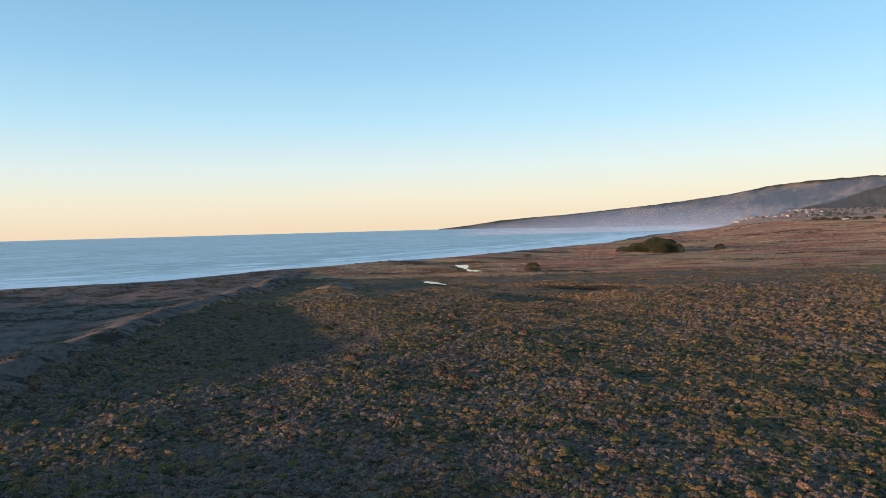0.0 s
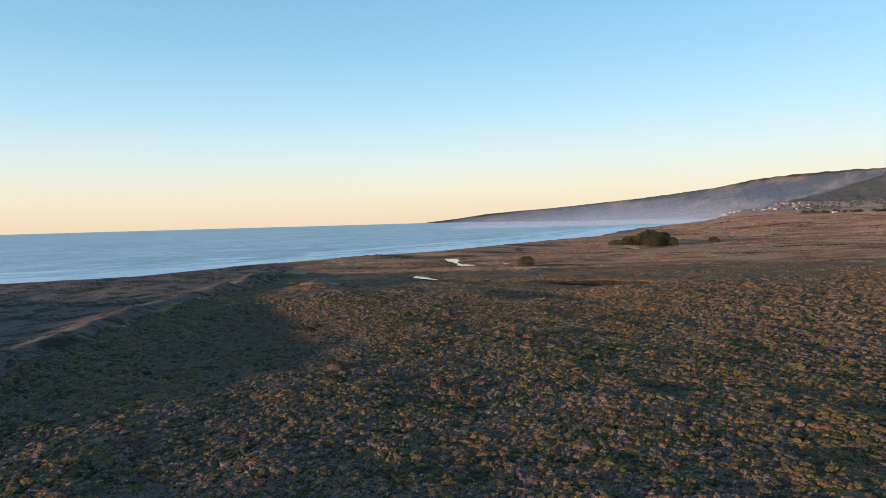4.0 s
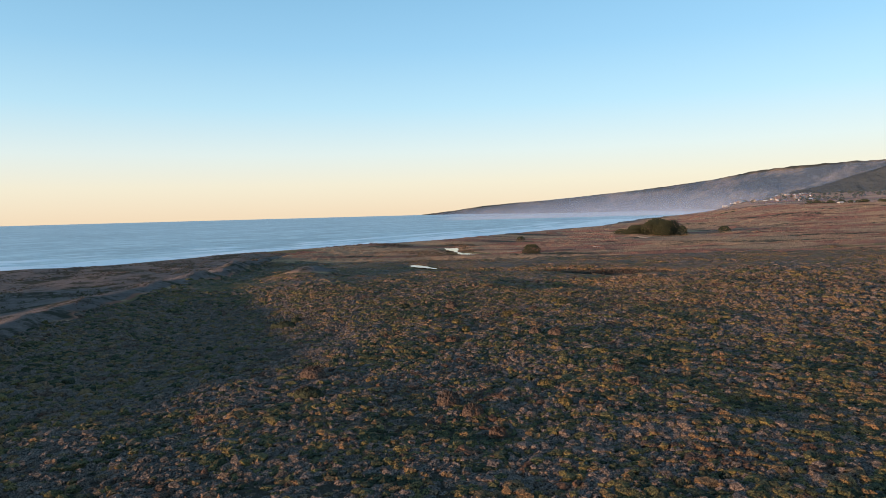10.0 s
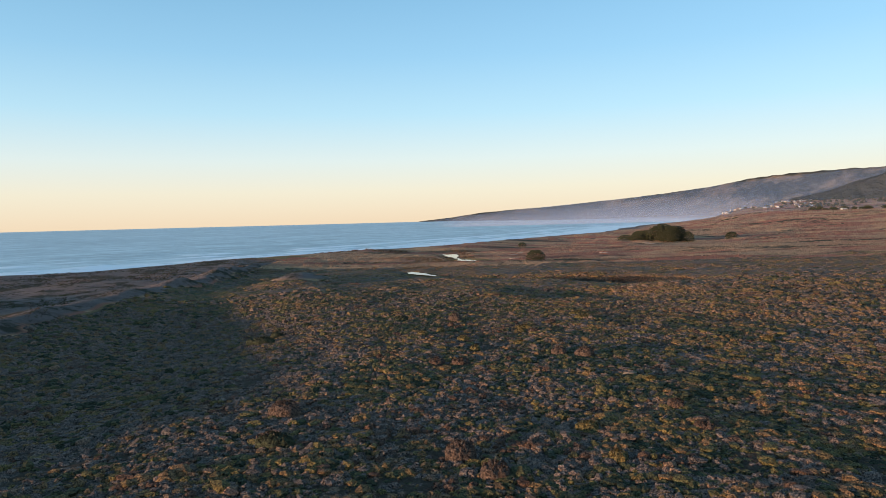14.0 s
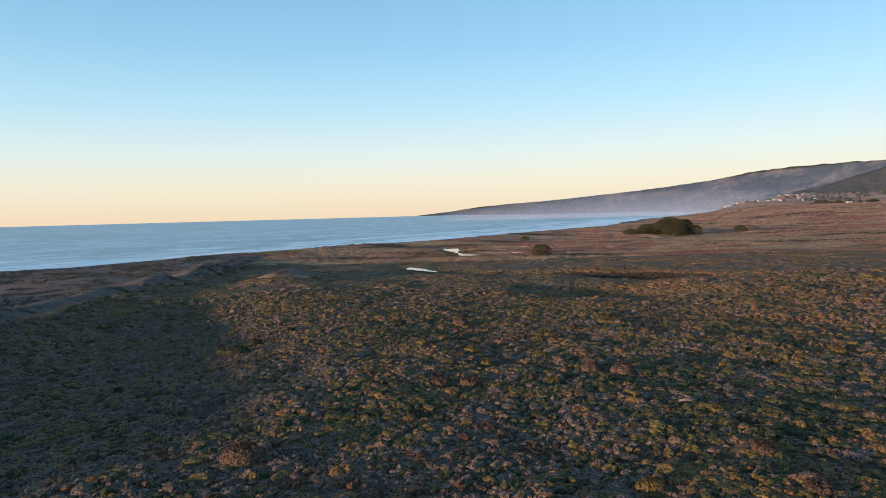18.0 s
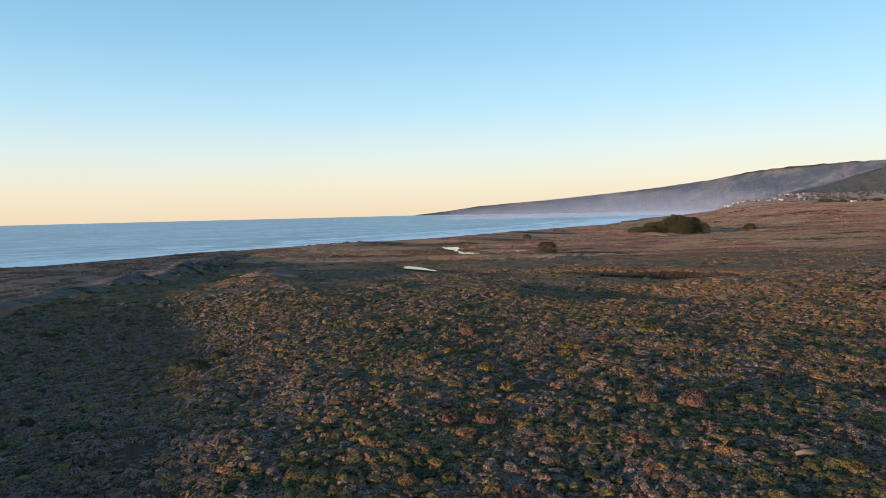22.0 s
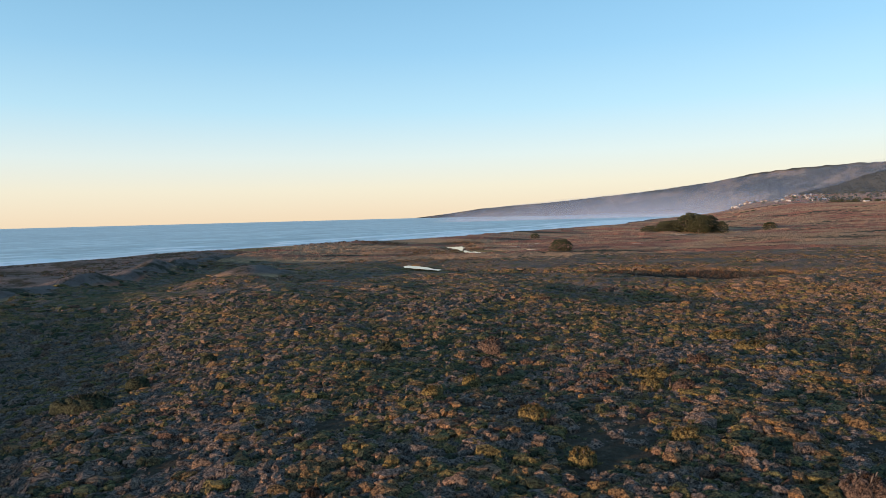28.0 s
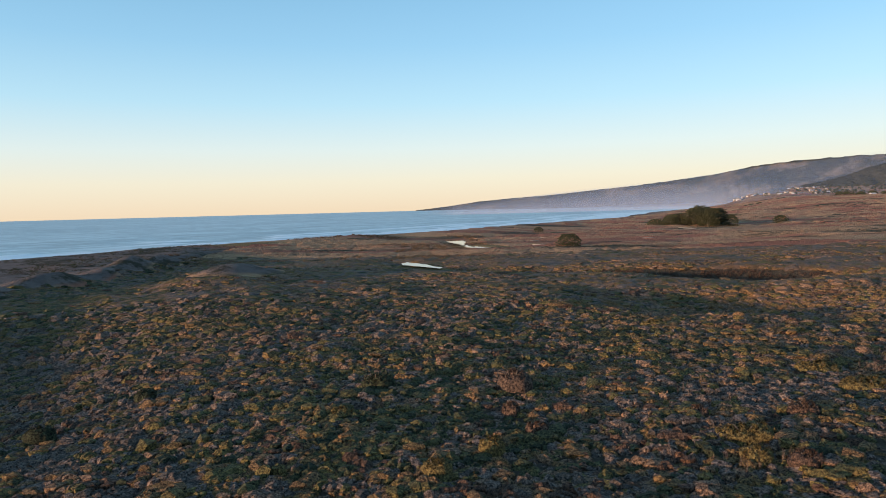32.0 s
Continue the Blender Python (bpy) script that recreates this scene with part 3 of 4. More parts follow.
def shrub_tone(x, y, own):
    """Which kind grows at a place: every mound draws one, from odds that drift in patches over the plain. Extra dark
    grey at left paints in the ridge's shade.
    """
    # left: grey scrub, plus dark grey that imitates shade below the ridge
    left = ease(-x, 0, 32) * (1 - ease(y, 190, 225))
    dry = ease(y + 50 * (fbm(x / 9, y / 6, 64, 3) - 0.5) + 1.5 * np.maximum(x - 8, 0) - 2 * np.maximum(-x - 25, 0), 180, 250)
    grey = ease(fbm(x / 24, y / 24, 61) + 0.24 * left, 0.48, 0.64)
    green = (1 - 0.6 * left) * ease(fbm(x / 15, y / 9, 62), 0.50, 0.64) + 0.9 * np.exp(-((ridge_side(x, y) - 15) / 11) ** 2)
    warm = ease(fbm(x / 17, y / 12, 63) + 0.08 * ease(x, 5, 50), 0.44, 0.62)
    rust = ease(fbm(x / 7, y / 5, 66), 0.58, 0.70)
    band = ease(fbm(x / 26, y / 8, 65, 4), 0.42, 0.58)
    odds = [(0.05 + 0.24 * green) * (1 - 0.95 * dry), (0.11 + 0.32 * green) * (1 - 0.55 * dry - 0.35 * dry * band), 0.10 + 0.26 * warm * (1 - 0.4 * dry), 0.12 + 0.26 * warm + 0.30 * dry * band,
            0.17 + 0.62 * dry, (0.20 + 0.75 * grey) * (1 - 0.4 * dry), (0.12 + 0.30 * grey + 0.5 * left) * (1 - 0.6 * dry), 0.025 + 0.13 * rust + 0.07 * dry * (1 - band)]
    total, pick, tone = sum(odds), np.zeros(np.shape(x)), np.full(np.shape(x), KINDS[0])
    for kind, odd in zip(KINDS, odds):
        tone = np.where(own * total >= pick, kind, tone)
        pick = pick + odd
    return np.clip(tone + 0.09 * (fract(own * 57.3) - 0.5), 0, 1)


def bare(x, y):
    """Where no shrub grows: sand, water, beach."""
    s = coast(x, y)
    d = ridge_side(x, y) - (0.45 + 0.25 * ease(y, 120, 170)) * ridge_toe(y) + 6 * (fbm(x / 11, y / 11, 33) - 0.5) + 5 * (fbm(x / 2.5, y / 2.5, 34) - 0.5)
    out = (d < 0) & (y < 400)
    out |= bump(x, y, -43, 271, 9.5, 13, -0.3) > 0.38
    out |= s < 26
    out |= bump(x, y, 67, 271, 16, 8, -0.25) > 0.3
    out |= from_line(x, y, [(8, 296), (24, 287), (51, 278), (62, 271), (74, 265), (84, 262)])[0] < 4.0
    for loop, edge in ((POND, 6), (CREEK, 3)):
        out |= inside(x, y, loop) | (from_line(x, y, loop + loop[:1])[0] < edge)
    return out


rnd = random.Random(5)


def sprig_form(rnd, leaves):
    vs, fs = [], []
    for k in range(leaves):
        b, lean, r = rnd.uniform(0, 6.28), rnd.uniform(0.1, 0.9), rnd.uniform(0, 0.4)
        base = np.array((r * math.cos(2.4 * k), r * math.sin(2.4 * k), -0.2))
        tip = base + np.array((math.sin(lean) * math.cos(b), math.sin(lean) * math.sin(b), math.cos(lean) + 0.1)) * rnd.uniform(0.5, 1.0)
        side = np.array((-math.sin(b), math.cos(b), rnd.uniform(-0.3, 0.3))) * 0.11
        mid = base * 0.45 + tip * 0.55
        vs.append(np.array([base, mid - side, tip, mid + side]))
        fs.append(np.array([(4 * k, 4 * k + 1, 4 * k + 2), (4 * k, 4 * k + 2, 4 * k + 3)]))
    return np.concatenate(vs), np.concatenate(fs)


SPRIG = [sprig_form(rnd, 7) for k in range(12)]


def near(x, y):
    return (np.abs(x) < 16 + 0.3 * np.clip(y - 20, 0, 110)) & (y < 196) & (y > 42)


def mounds(x, y, cell, share=1.0, k=0.0):
    """The shrub canopy: height over the ground, chance number and middle of the mound that tops each place."""
    high, tone, mid_x, mid_y = np.full(x.shape, -0.42), np.full(x.shape, 0.6), x.copy(), y.copy()
    ci, cj = np.floor(x / cell), np.floor(y / cell)
    for di in (-1, 0, 1):
        for dj in (-1, 0, 1):
            i, j = ci + di, cj + dj
            mx, my = (i + 0.08 + 0.84 * hashed(i, j, k + 1)) * cell, (j + 0.08 + 0.84 * hashed(i, j, k + 2)) * cell
            big = hashed(i, j, k + 3)
            r = cell * (0.47 + 0.38 * big ** 2)
            d2 = ((x - mx) ** 2 + (y - my) ** 2) / (r * r)
            h = (0.78 + 0.22 * big + 0.16 * hashed(i, j, k + 4)) * cell
            z = np.where((d2 < 1) & (hashed(i, j, k + 6) < share), h * np.maximum(1 - d2, 0) ** 0.42 - 0.10, -0.42)
            w = z > high
            high, tone = np.where(w, z, high), np.where(w, hashed(i, j, k + 5), tone)
            mid_x, mid_y = np.where(w, mx, mid_x), np.where(w, my, mid_y)
    return high, tone, mid_x, mid_y


def canopy(x, y, cell=0.47):
    """Height of the scrub over the ground and its kind, mound by mound."""
    wx = x + 0.24 * (vnoise(x / 0.4, y / 0.4, 40) - 0.5) + 0.09 * (vnoise(x / 0.17, y / 0.17, 50) - 0.5)
    wy = y + 0.24 * (vnoise(x / 0.4, y / 0.4, 41) - 0.5) + 0.09 * (vnoise(x / 0.17, y / 0.17, 51) - 0.5)
    high, own, mx, my = mounds(wx, wy, cell)
    fine, two, fx, fy = mounds(wx, wy, 0.62 * cell, 0.45, 30.0)
    w = fine > high
    high, own, mx, my = np.where(w, fine, high), np.where(w, two, own), np.where(w, fx, mx), np.where(w, fy, my)
    swell = fbm(x / 8, y / 8, 42, 3)
    large, mark, lx, ly = mounds(wx, wy, 2.0 * cell, 0.06 + 0.16 * ease(swell, 0.45, 0.65), 20.0)
    leafy = 0.09 * (vnoise(x / 0.24, y / 0.24, 43) - 0.5) + 0.06 * (vnoise(x / 0.12, y / 0.12, 44) - 0.5)
    top = np.maximum(high, -0.42) * (0.85 + 0.3 * swell) + leafy
    over = large > 0.0
    top = np.where(over, np.maximum(top, 0.5 * large + 0.22 * np.maximum(high, -0.05) + leafy), top)
    w = over & (0.5 * large > high - 0.2)
    own, mx, my = np.where(w, mark, own), np.where(w, lx, mx), np.where(w, ly, my)
    return top, shrub_tone(mx, my, own)


def hummock(x, y):
    """The soft swell of the ground under the scrub."""
    return 0.3 * (fbm(x / 8, y / 8, 42, 3) - 0.4) + 0.8 * (fbm(x / 5, y / 5, 45, 3) - 0.5)


def scrub_sheet(x0, x1, y0, y1, step, where, cell, label, seed, under=None, tall=1.0):
    """A closed cover of shrub mounds over the ground, as one ragged sheet."""
    ax, ay = np.arange(x0, x1, step), np.arange(y0, y1, step)
    x, y = np.meshgrid(ax, ay)
    rng = np.random.default_rng(seed)
    x, y = x + rng.uniform(-0.3, 0.3, x.shape) * step, y + rng.uniform(-0.3, 0.3, x.shape) * step
    f = grid_faces(len(ax), len(ay))
    mid = (x.ravel()[f[:, 0]] + x.ravel()[f[:, 2]]) / 2, (y.ravel()[f[:, 0]] + y.ravel()[f[:, 2]]) / 2
    f = f[where(*mid)]
    use = np.zeros(x.size, bool)
    use[f.ravel()] = True
    index = np.cumsum(use) - 1
    x, y, f = x.ravel()[use], y.ravel()[use], index[f]
    top, tone = canopy(x, y, cell)
    off = bare(x, y) | (y + 60 * (fbm(x / 25, y / 25, 52) - 0.5) > 352)
    fade = 1 - 0.45 * ease(y, 235, 330)
    z = land(x, y) + np.where(off, -0.3, (top * tall + hummock(x, y)) * fade)
    z = z + 1.1 * ease(y, 205, 260) * (fbm(x / 24, y / 7, 65, 4) - 0.5) * ~off
    z = z - 0.8 * under(x, y) if under else z
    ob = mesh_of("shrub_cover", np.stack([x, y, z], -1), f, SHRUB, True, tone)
    return tagged(ob, label, "shrub", kind="stuff")


def well_in(x, y, far):
    return near(x + far, y) & near(x - far, y) & near(x, y + far) & near(x, y - far)


def wide(x, y):
    return (np.abs(x) < 25 + 0.72 * y) & ~well_in(x, y, 1.8)


def rest(x, y):
    return ~((y > 31) & (x < 71) & (np.abs(x) < 24 + 0.72 * y)) & ~((y > 91) & (x > 70) & (x < 174))


scrub_sheet(-53, 53, 42, 196, 0.38, near, 0.75, "closed cover of low twiggy scrub under the shrubs", 1, None, 0.26)
scrub_sheet(-80, 72, 30, 232, 0.50, wide, 0.95, "dense low scrub, olive and dry brown, over the plain", 2, lambda x, y: well_in(x, y, 0.8), 0.3)
scrub_sheet(-84, 200, 229, 376, 0.75, wide, 1.2, "low scrub and dry tussocks towards the channel", 3, lambda x, y: y < 231, 0.35)
scrub_sheet(70, 175, 90, 232, 0.60, wide, 1.0, "low scrub over the inland plain", 4, lambda x, y: x < 71.5, 0.35)
scrub_sheet(-80, 190, -60, 232, 1.1, rest, 1.9, "low scrub round the near plain", 5)


def shrubs(x0, x1, y0, y1, step, where, forms, bulk, label, seed):
    """Rounded shrubs standing out of the scrub, each of one kind, small and large mixed."""
    x, y, rng = spread(x0, x1, y0, y1, step, seed)
    w = where(x, y) & ~bare(x, y) & (y + 60 * (fbm(x / 25, y / 25, 52) - 0.5) < 352)
    x, y = x[w], y[w]
    tone = shrub_tone(x, y, rng.random(len(x)))
    drift = shrub_tone(x, y, np.clip(1.8 * vnoise(x / 2.6, y / 1.8, 54) - 0.4, 0, 1))
    tone = np.where(rng.random(len(x)) < 0.5, drift, tone)
    fade = 1 - 0.35 * ease(y, 235, 330)
    leafy = np.where((tone > 0.08) & (tone < 0.5), 1.12, 0.92)
    size = bulk * leafy * (0.85 + 0.4 * rng.random(len(x)) + 0.9 * rng.random(len(x)) ** 9) * (0.75 + 0.5 * fbm(x / 6, y / 6, 53, 3))
    high = size * (0.72 + 0.38 * rng.random(len(x))) * np.clip(1.35 - 0.3 * size / bulk, 0.7, 1.1) * fade * (1 - 0.3 * ease(y, 215, 245))
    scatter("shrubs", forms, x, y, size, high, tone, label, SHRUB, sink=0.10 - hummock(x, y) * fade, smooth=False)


rnd = random.Random(12)
BUSH = [shrub_form(rnd, 2, 6, 2, 1, 0.36) for k in range(18)]
MID_BUSH = [shrub_form(rnd, 1, 5, 2, 0, 0.42) for k in range(14)]
FAR_BUSH = [shrub_form(rnd, 1, 5, 2, 0, 0.5) for k in range(10)]
shrubs(-53, 53, 42, 196, 0.63, near, BUSH, 1.05, "rounded low shrubs, olive, ochre, grey and rust, side by side", 21)
shrubs(-80, 72, 30, 232, 0.66, wide, MID_BUSH, 0.98, "low rounded shrubs, grey-green and ochre, over the plain", 22)
shrubs(70, 175, 90, 232, 0.9, wide, MID_BUSH, 1.25, "dry brown and olive shrubs over the inland plain", 23)
shrubs(-84, 200, 229, 372, 0.92, wide, FAR_BUSH, 1.3, "dry tan shrubs and tussocks towards the channel", 24)


def grass_sheet(x0, x1, y0, y1, step, cell, high, where, label, seed, slack):
    """Dry tussock grass over the far plain: a ragged sheet of small steep mounds."""
    ax, ay = np.arange(x0, x1, step), np.arange(y0, y1, step)
    x, y = np.meshgrid(ax, ay)
    rng = np.random.default_rng(seed)
    x, y = x + rng.uniform(-0.3, 0.3, x.shape) * step, y + rng.uniform(-0.3, 0.3, x.shape) * step
    up = np.maximum(mounds(x, y, cell)[0], -0.1) / cell
    band = fbm(x / 55, y / 20, 48, 4)
    out = bare(x, y)
    z = land(x, y) + np.where(out, -0.4, high * (up + 0.15) * (0.2 + 1.2 * ease(band, 0.38, 0.62)) + 0.4 * high * (band - 0.45))
    z = z - 0.9 * (1 - ease(y - y0 + slack * (fbm(x / 22, y / 22, 49) - 0.5), 0.1 * slack, slack))
    f = grid_faces(len(ax), len(ay))
    f = f[where(x.ravel()[f[:, 0]], y.ravel()[f[:, 0]])]
    ob = mesh_of("dry_grass", np.stack([x, y, z], -1).reshape(-1, 3), f, GROUND, True, np.where(out, 0.3, 0.66).ravel())
    return tagged(ob, label, "grass", kind="stuff")


grass_sheet(-76, 340, 312, 560, 1.1, 2.0, 0.55, lambda x, y: x < 70 + 0.62 * y, "reddish-brown dry tussock grass over the marsh flat", 11, 45)
grass_sheet(60, 760, 548, 1160, 3.0, 6.0, 1.1, lambda x, y: (x < 70 + 0.62 * y) & (x > 0.2 * y - 20), "straw and red-brown dry grass on the terrace", 12, 10)


# ---- grass, reeds and stalks ----
def tuft_form(rnd, blades, wide, bend):
    vs, fs, n = [], [], 0
    for k in range(blades):
        b, r = rnd.uniform(0, 6.28), rnd.uniform(0, 0.22)
        base = np.array((r * math.cos(b), r * math.sin(b), 0.0))
        out = np.array((math.cos(b), math.sin(b), 0.0)) * bend * rnd.uniform(0.4, 1.2)
        side = np.array((-math.sin(b), math.cos(b), 0.0)) * wide * rnd.uniform(0.7, 1.3)
        h = rnd.uniform(0.6, 1.0)
        vs.append(np.array([base - side, base + side, base + out * 0.4 + (0, 0, h * 0.7), base + out + (0, 0, h)]))
        fs.append(np.array([(n, n + 1, n + 2), (n, n + 2, n + 3), (n + 1, n + 3, n + 2)]))
        n += 4
    return np.concatenate(vs), np.concatenate(fs)


rnd = random.Random(6)
TUFT, REED = [tuft_form(rnd, 9, 0.06, 0.35) for k in range(6)], [tuft_form(rnd, 8, 0.05, 0.12) for k in range(6)]
x, y, rng = spread(-215, -60, 60, 430, 2.1, 5)
s = coast(x, y)
d = x - ridge_x(y)
w = (d < 12) & (s > 6) & (fbm(x / 14, y / 14, 81) + 0.3 * fbm(x / 4, y / 4, 82) + 0.10 * np.exp(-(d / 14) ** 2) * -1 > 0.70)
x, y = x[w], y[w]
scatter("dune_grass", TUFT, x, y, 1.0 + 0.8 * rng.random(len(x)), 0.3 + 0.3 * rng.random(len(x)), np.where(rng.random(len(x)) < 0.4, 0.14, 0.62 + 0.25 * rng.random(len(x))), "dark dune grass and low scrub over grey sand", SHRUB, "grass", 0.02, False)
x, y, rng = spread(-80, 30, 330, 560, 2.0, 8)
w = (coast(x, y) > 4) & (fbm(x / 22, y / 22, 83) > 0.54) & ~inside(x, y, POND)
x, y = x[w], y[w]
scatter("dune_grass", TUFT, x, y, 1.3 + 1.0 * rng.random(len(x)), 0.5 + 0.4 * rng.random(len(x)), 0.36 + 0.3 * rng.random(len(x)), "straw-coloured beach grass on low foredunes", SHRUB, "grass", 0.02, False)
x, y, rng = spread(0, 90, 245, 310, 0.75, 6)
d = from_line(x, y, [(8, 296), (24, 287), (51, 278), (62, 271), (74, 265), (84, 262)])[0]
w = (d < 0.6 + 7.0 * (fbm(x / 7, y / 7, 84) - 0.32)) | ((bump(x, y, 67, 270, 15, 8, -0.25) > 0.35) & (fbm(x / 5, y / 5, 85) > 0.4))
x, y = x[w], y[w]
scatter("reed_bed", REED, x, y, 0.8 + 0.5 * rng.random(len(x)), 0.5 + 0.5 * rng.random(len(x)), 0.9 + 0.1 * rng.random(len(x)), "red-brown dry reeds along the winding channel", SHRUB, "reeds", 0.02, False)
x, y, rng = spread(4, 34, 148, 186, 0.9, 7)
w = (fbm(x / 5, y / 5, 85) > 0.6) & (rng.random(len(x)) < 0.5)
x, y = x[w], y[w]
scatter("dry_stalks", REED, x, y, 0.3 + 0.15 * rng.random(len(x)), 0.6 + 0.5 * rng.random(len(x)), 0.66 + 0.1 * rng.random(len(x)), "thin dry flower stalks standing over the shrubs", SHRUB, "stalks", 0.0, False)


# ---- parts ----
def link(name, me, parent=None, label=""):
    ob = new(name, me)
    if parent:
        ob.parent = parent
    return tagged(ob, label) if label else ob


def part(name, bm, material, parent, label="", smooth=False):
    """One bmesh as one mesh object under a thing or a part."""
    me = bpy.data.meshes.new(name)
    bm.to_mesh(me)
    bm.free()
    for p in me.polygons:
        p.use_smooth = smooth
    me.materials.append(material)
    return link(name, me, parent, label)


def array_part(name, v, f, material, parent, tone=None, label="", smooth=True):
    ob = mesh_of(name, v, f, material, smooth, None if tone is None else np.full(len(v), tone))
    ob.parent = parent
    return tagged(ob, label) if label else ob


def thing(name, place, label, category, group="", turn=0.0, scale=1.0):
    ob = new(name)
    ob.matrix_basis = pose(*place, 0, 0, turn) @ Matrix.Scale(scale, 4)
    return tagged(ob, label, category, group)


def tube(bm, points, radii, seg=7):
    """A tapered limb through the points."""
    rings = []
    for k, (p, r) in enumerate(zip(points, radii)):
        p = Vector(p)
        d = (Vector(points[min(k + 1, len(points) - 1)]) - Vector(points[max(k - 1, 0)])).normalized()
        a = d.orthogonal().normalized()
        b = d.cross(a)
        rings.append([bm.verts.new(p + r * (math.cos(6.2832 * s / seg) * a + math.sin(6.2832 * s / seg) * b)) for s in range(seg)])
    for lo, hi in zip(rings, rings[1:]):
        for s in range(seg):
            bm.faces.new((lo[s], lo[(s + 1) % seg], hi[(s + 1) % seg], hi[s]))
    bm.faces.new(rings[-1])
    bm.faces.new(rings[0][::-1])


def leaf_lumps(rnd, spots, seg=5, rings=2, sprigs=36):
    """Foliage: ragged lumps at spots (x, y, z, radius) with sprigs standing out of them."""
    vs, fs, n = [], [], 0
    for x, y, z, r in spots:
        v, f = dome(seg, rings, rnd, 0.34)
        vs.append(v * (0.9 * r, 0.9 * r, 0.6 * r) + (x, y, z))
        fs.append(f + n)
        n += len(v)
        for k in range(sprigs):
            b, e = rnd.uniform(0, 6.28), rnd.uniform(-0.7, 1.5)
            out = np.array((math.cos(e) * math.cos(b), math.cos(e) * math.sin(b), math.sin(e) * 0.7))
            side = np.array((-math.sin(b), math.cos(b), rnd.uniform(-0.9, 0.9))) * r * rnd.uniform(0.14, 0.3)
            h = r * rnd.uniform(0.9, 1.4)
            vs.append(np.array([out * h * 0.55 - side, out * h * 0.55 + side, out * h + np.array((0, 0, rnd.uniform(-0.1, 0.25) * r))]) + (x, y, z))
            fs.append(np.array([(n, n + 1, n + 2)]))
            n += 3
    return np.concatenate(vs), np.concatenate(fs)


BARK = plain("weathered_bark", (0.12, 0.10, 0.085), 0.95, 0.1, 0.4, 6.0, 0.6)
DRIFT = plain("bleached_driftwood", (0.30, 0.255, 0.215), 0.85, 0.2, 0.3, 4.0, 0.5)
BRANCH = plain("pale_dead_wood", (0.20, 0.15, 0.11), 0.85, 0.2, 0.3, 5.0, 0.5)
TWIG = plain("dry_twigs", (0.17, 0.13, 0.10), 0.95, 0.1, 0.4, 8.0, 0.4)


def leaves(name, dark, light, scale=1.2):
    m, n, l, b = material(name, 0.8, 0.15)
    f = noise_node(n, l, scale, 4, 0.7)
    lump = n.new("ShaderNodeNewGeometry").outputs["Random Per Island"]
    c = ramp(n, l, f, [(0.3, dark), (0.7, light)])
    c = mixed(n, l, 0.35, c, ramp(n, l, lump, [(0.0, (0.3, 0.32, 0.3)), (1.0, (0.68, 0.68, 0.62))]), "OVERLAY")
    l.new(c, b.inputs["Base Color"])
    bumped(n, l, b, f, 0.8, 0.2)
    return m


CYPRESS = leaves("cypress_foliage", (0.026, 0.030, 0.015), (0.062, 0.060, 0.030))


# ---- trees ----
def tree(place, high, wide, deep, seed, label, group="", lean=0.0, name="tree", lumps=420, sprigs=12):
    """A wind-shaped evergreen: tapered trunk, limbs, ragged crown down to near the ground."""
    rnd = random.Random(seed)
    ob = thing(name, place, label, "tree", group)
    bm = bmesh.new()
    t = high * 0.035 + 0.06
    tube(bm, [(0, 0, -0.4), (lean * high * 0.1, 0.05 * wide, high * 0.3), (lean * high * 0.3, -0.03 * wide, high * 0.82)], [t * 1.4, t, t * 0.25])
    part("trunk", bm, BARK, ob, "", True)
    for k in range(5):
        b, h = 2.4 * k + rnd.uniform(-0.4, 0.4), high * rnd.uniform(0.15, 0.5)
        bm = bmesh.new()
        x0 = lean * high * 0.33 * h / high
        tube(bm, [(x0, 0, h), (x0 + 0.22 * wide * math.cos(b), 0.22 * deep * math.sin(b), h + high * 0.12), (x0 + 0.4 * wide * math.cos(b), 0.4 * deep * math.sin(b), h + high * 0.2)], [t * 0.5, t * 0.35, t * 0.12], 5)
        part("limb", bm, BARK, ob, "", True)
    spots = []
    for k in range(lumps):
        b, u = 2.4 * k, (k + 0.5) / lumps
        c = math.sqrt(u)
        r = 0.5 * c * rnd.uniform(0.82, 1.04)
        top = high * (0.10 + 0.8 * (1 - c ** 3.2) ** 0.55) * rnd.uniform(0.84, 1.04)
        spots.append((wide * r * math.cos(b) + lean * top * 0.4, deep * r * math.sin(b), top if k % 3 else top * rnd.uniform(0.1, 0.8), (0.98 / math.sqrt(lumps)) * min(wide, high * 1.6) * rnd.uniform(0.6, 1.1)))
    v, f = leaf_lumps(rnd, spots, sprigs=sprigs)
    array_part("crown", v, f, CYPRESS, ob, smooth=False)
    return ob


def on(x, y, up=0.0):
    return (x, y, float(land(x, y)[0]) + up)


# the wind-sheared grove, low to the sea and high inland
for k, (x, y, h, w) in enumerate([(157, 575, 4.5, 11), (163, 566, 6.8, 12), (170, 572, 9.5, 14), (177, 562, 12.6, 16), (184, 570, 14.6, 17), (186, 556, 12.8, 14),
                                  (193, 562, 12.6, 13), (198, 555, 8.2, 10), (190, 580, 11.5, 14), (160, 584, 5.5, 13), (172, 586, 8.5, 14), (181, 549, 9.0, 12)]):
    tree(on(x, y), h, w * 1.12, w * 1.2, 100 + k, "dark green wind-sheared cypress in a dense grove", "grove of cypresses", 0.18)
tree(on(50.9, 375.5), 5.7, 9.6, 8.5, 121, "broad dark cypress standing alone by the lagoon", "", 0.1, lumps=420)
tree(on(68.2, 533), 3.3, 6.2, 6, 122, "small round dark tree near the beach", "", 0.05, lumps=160)
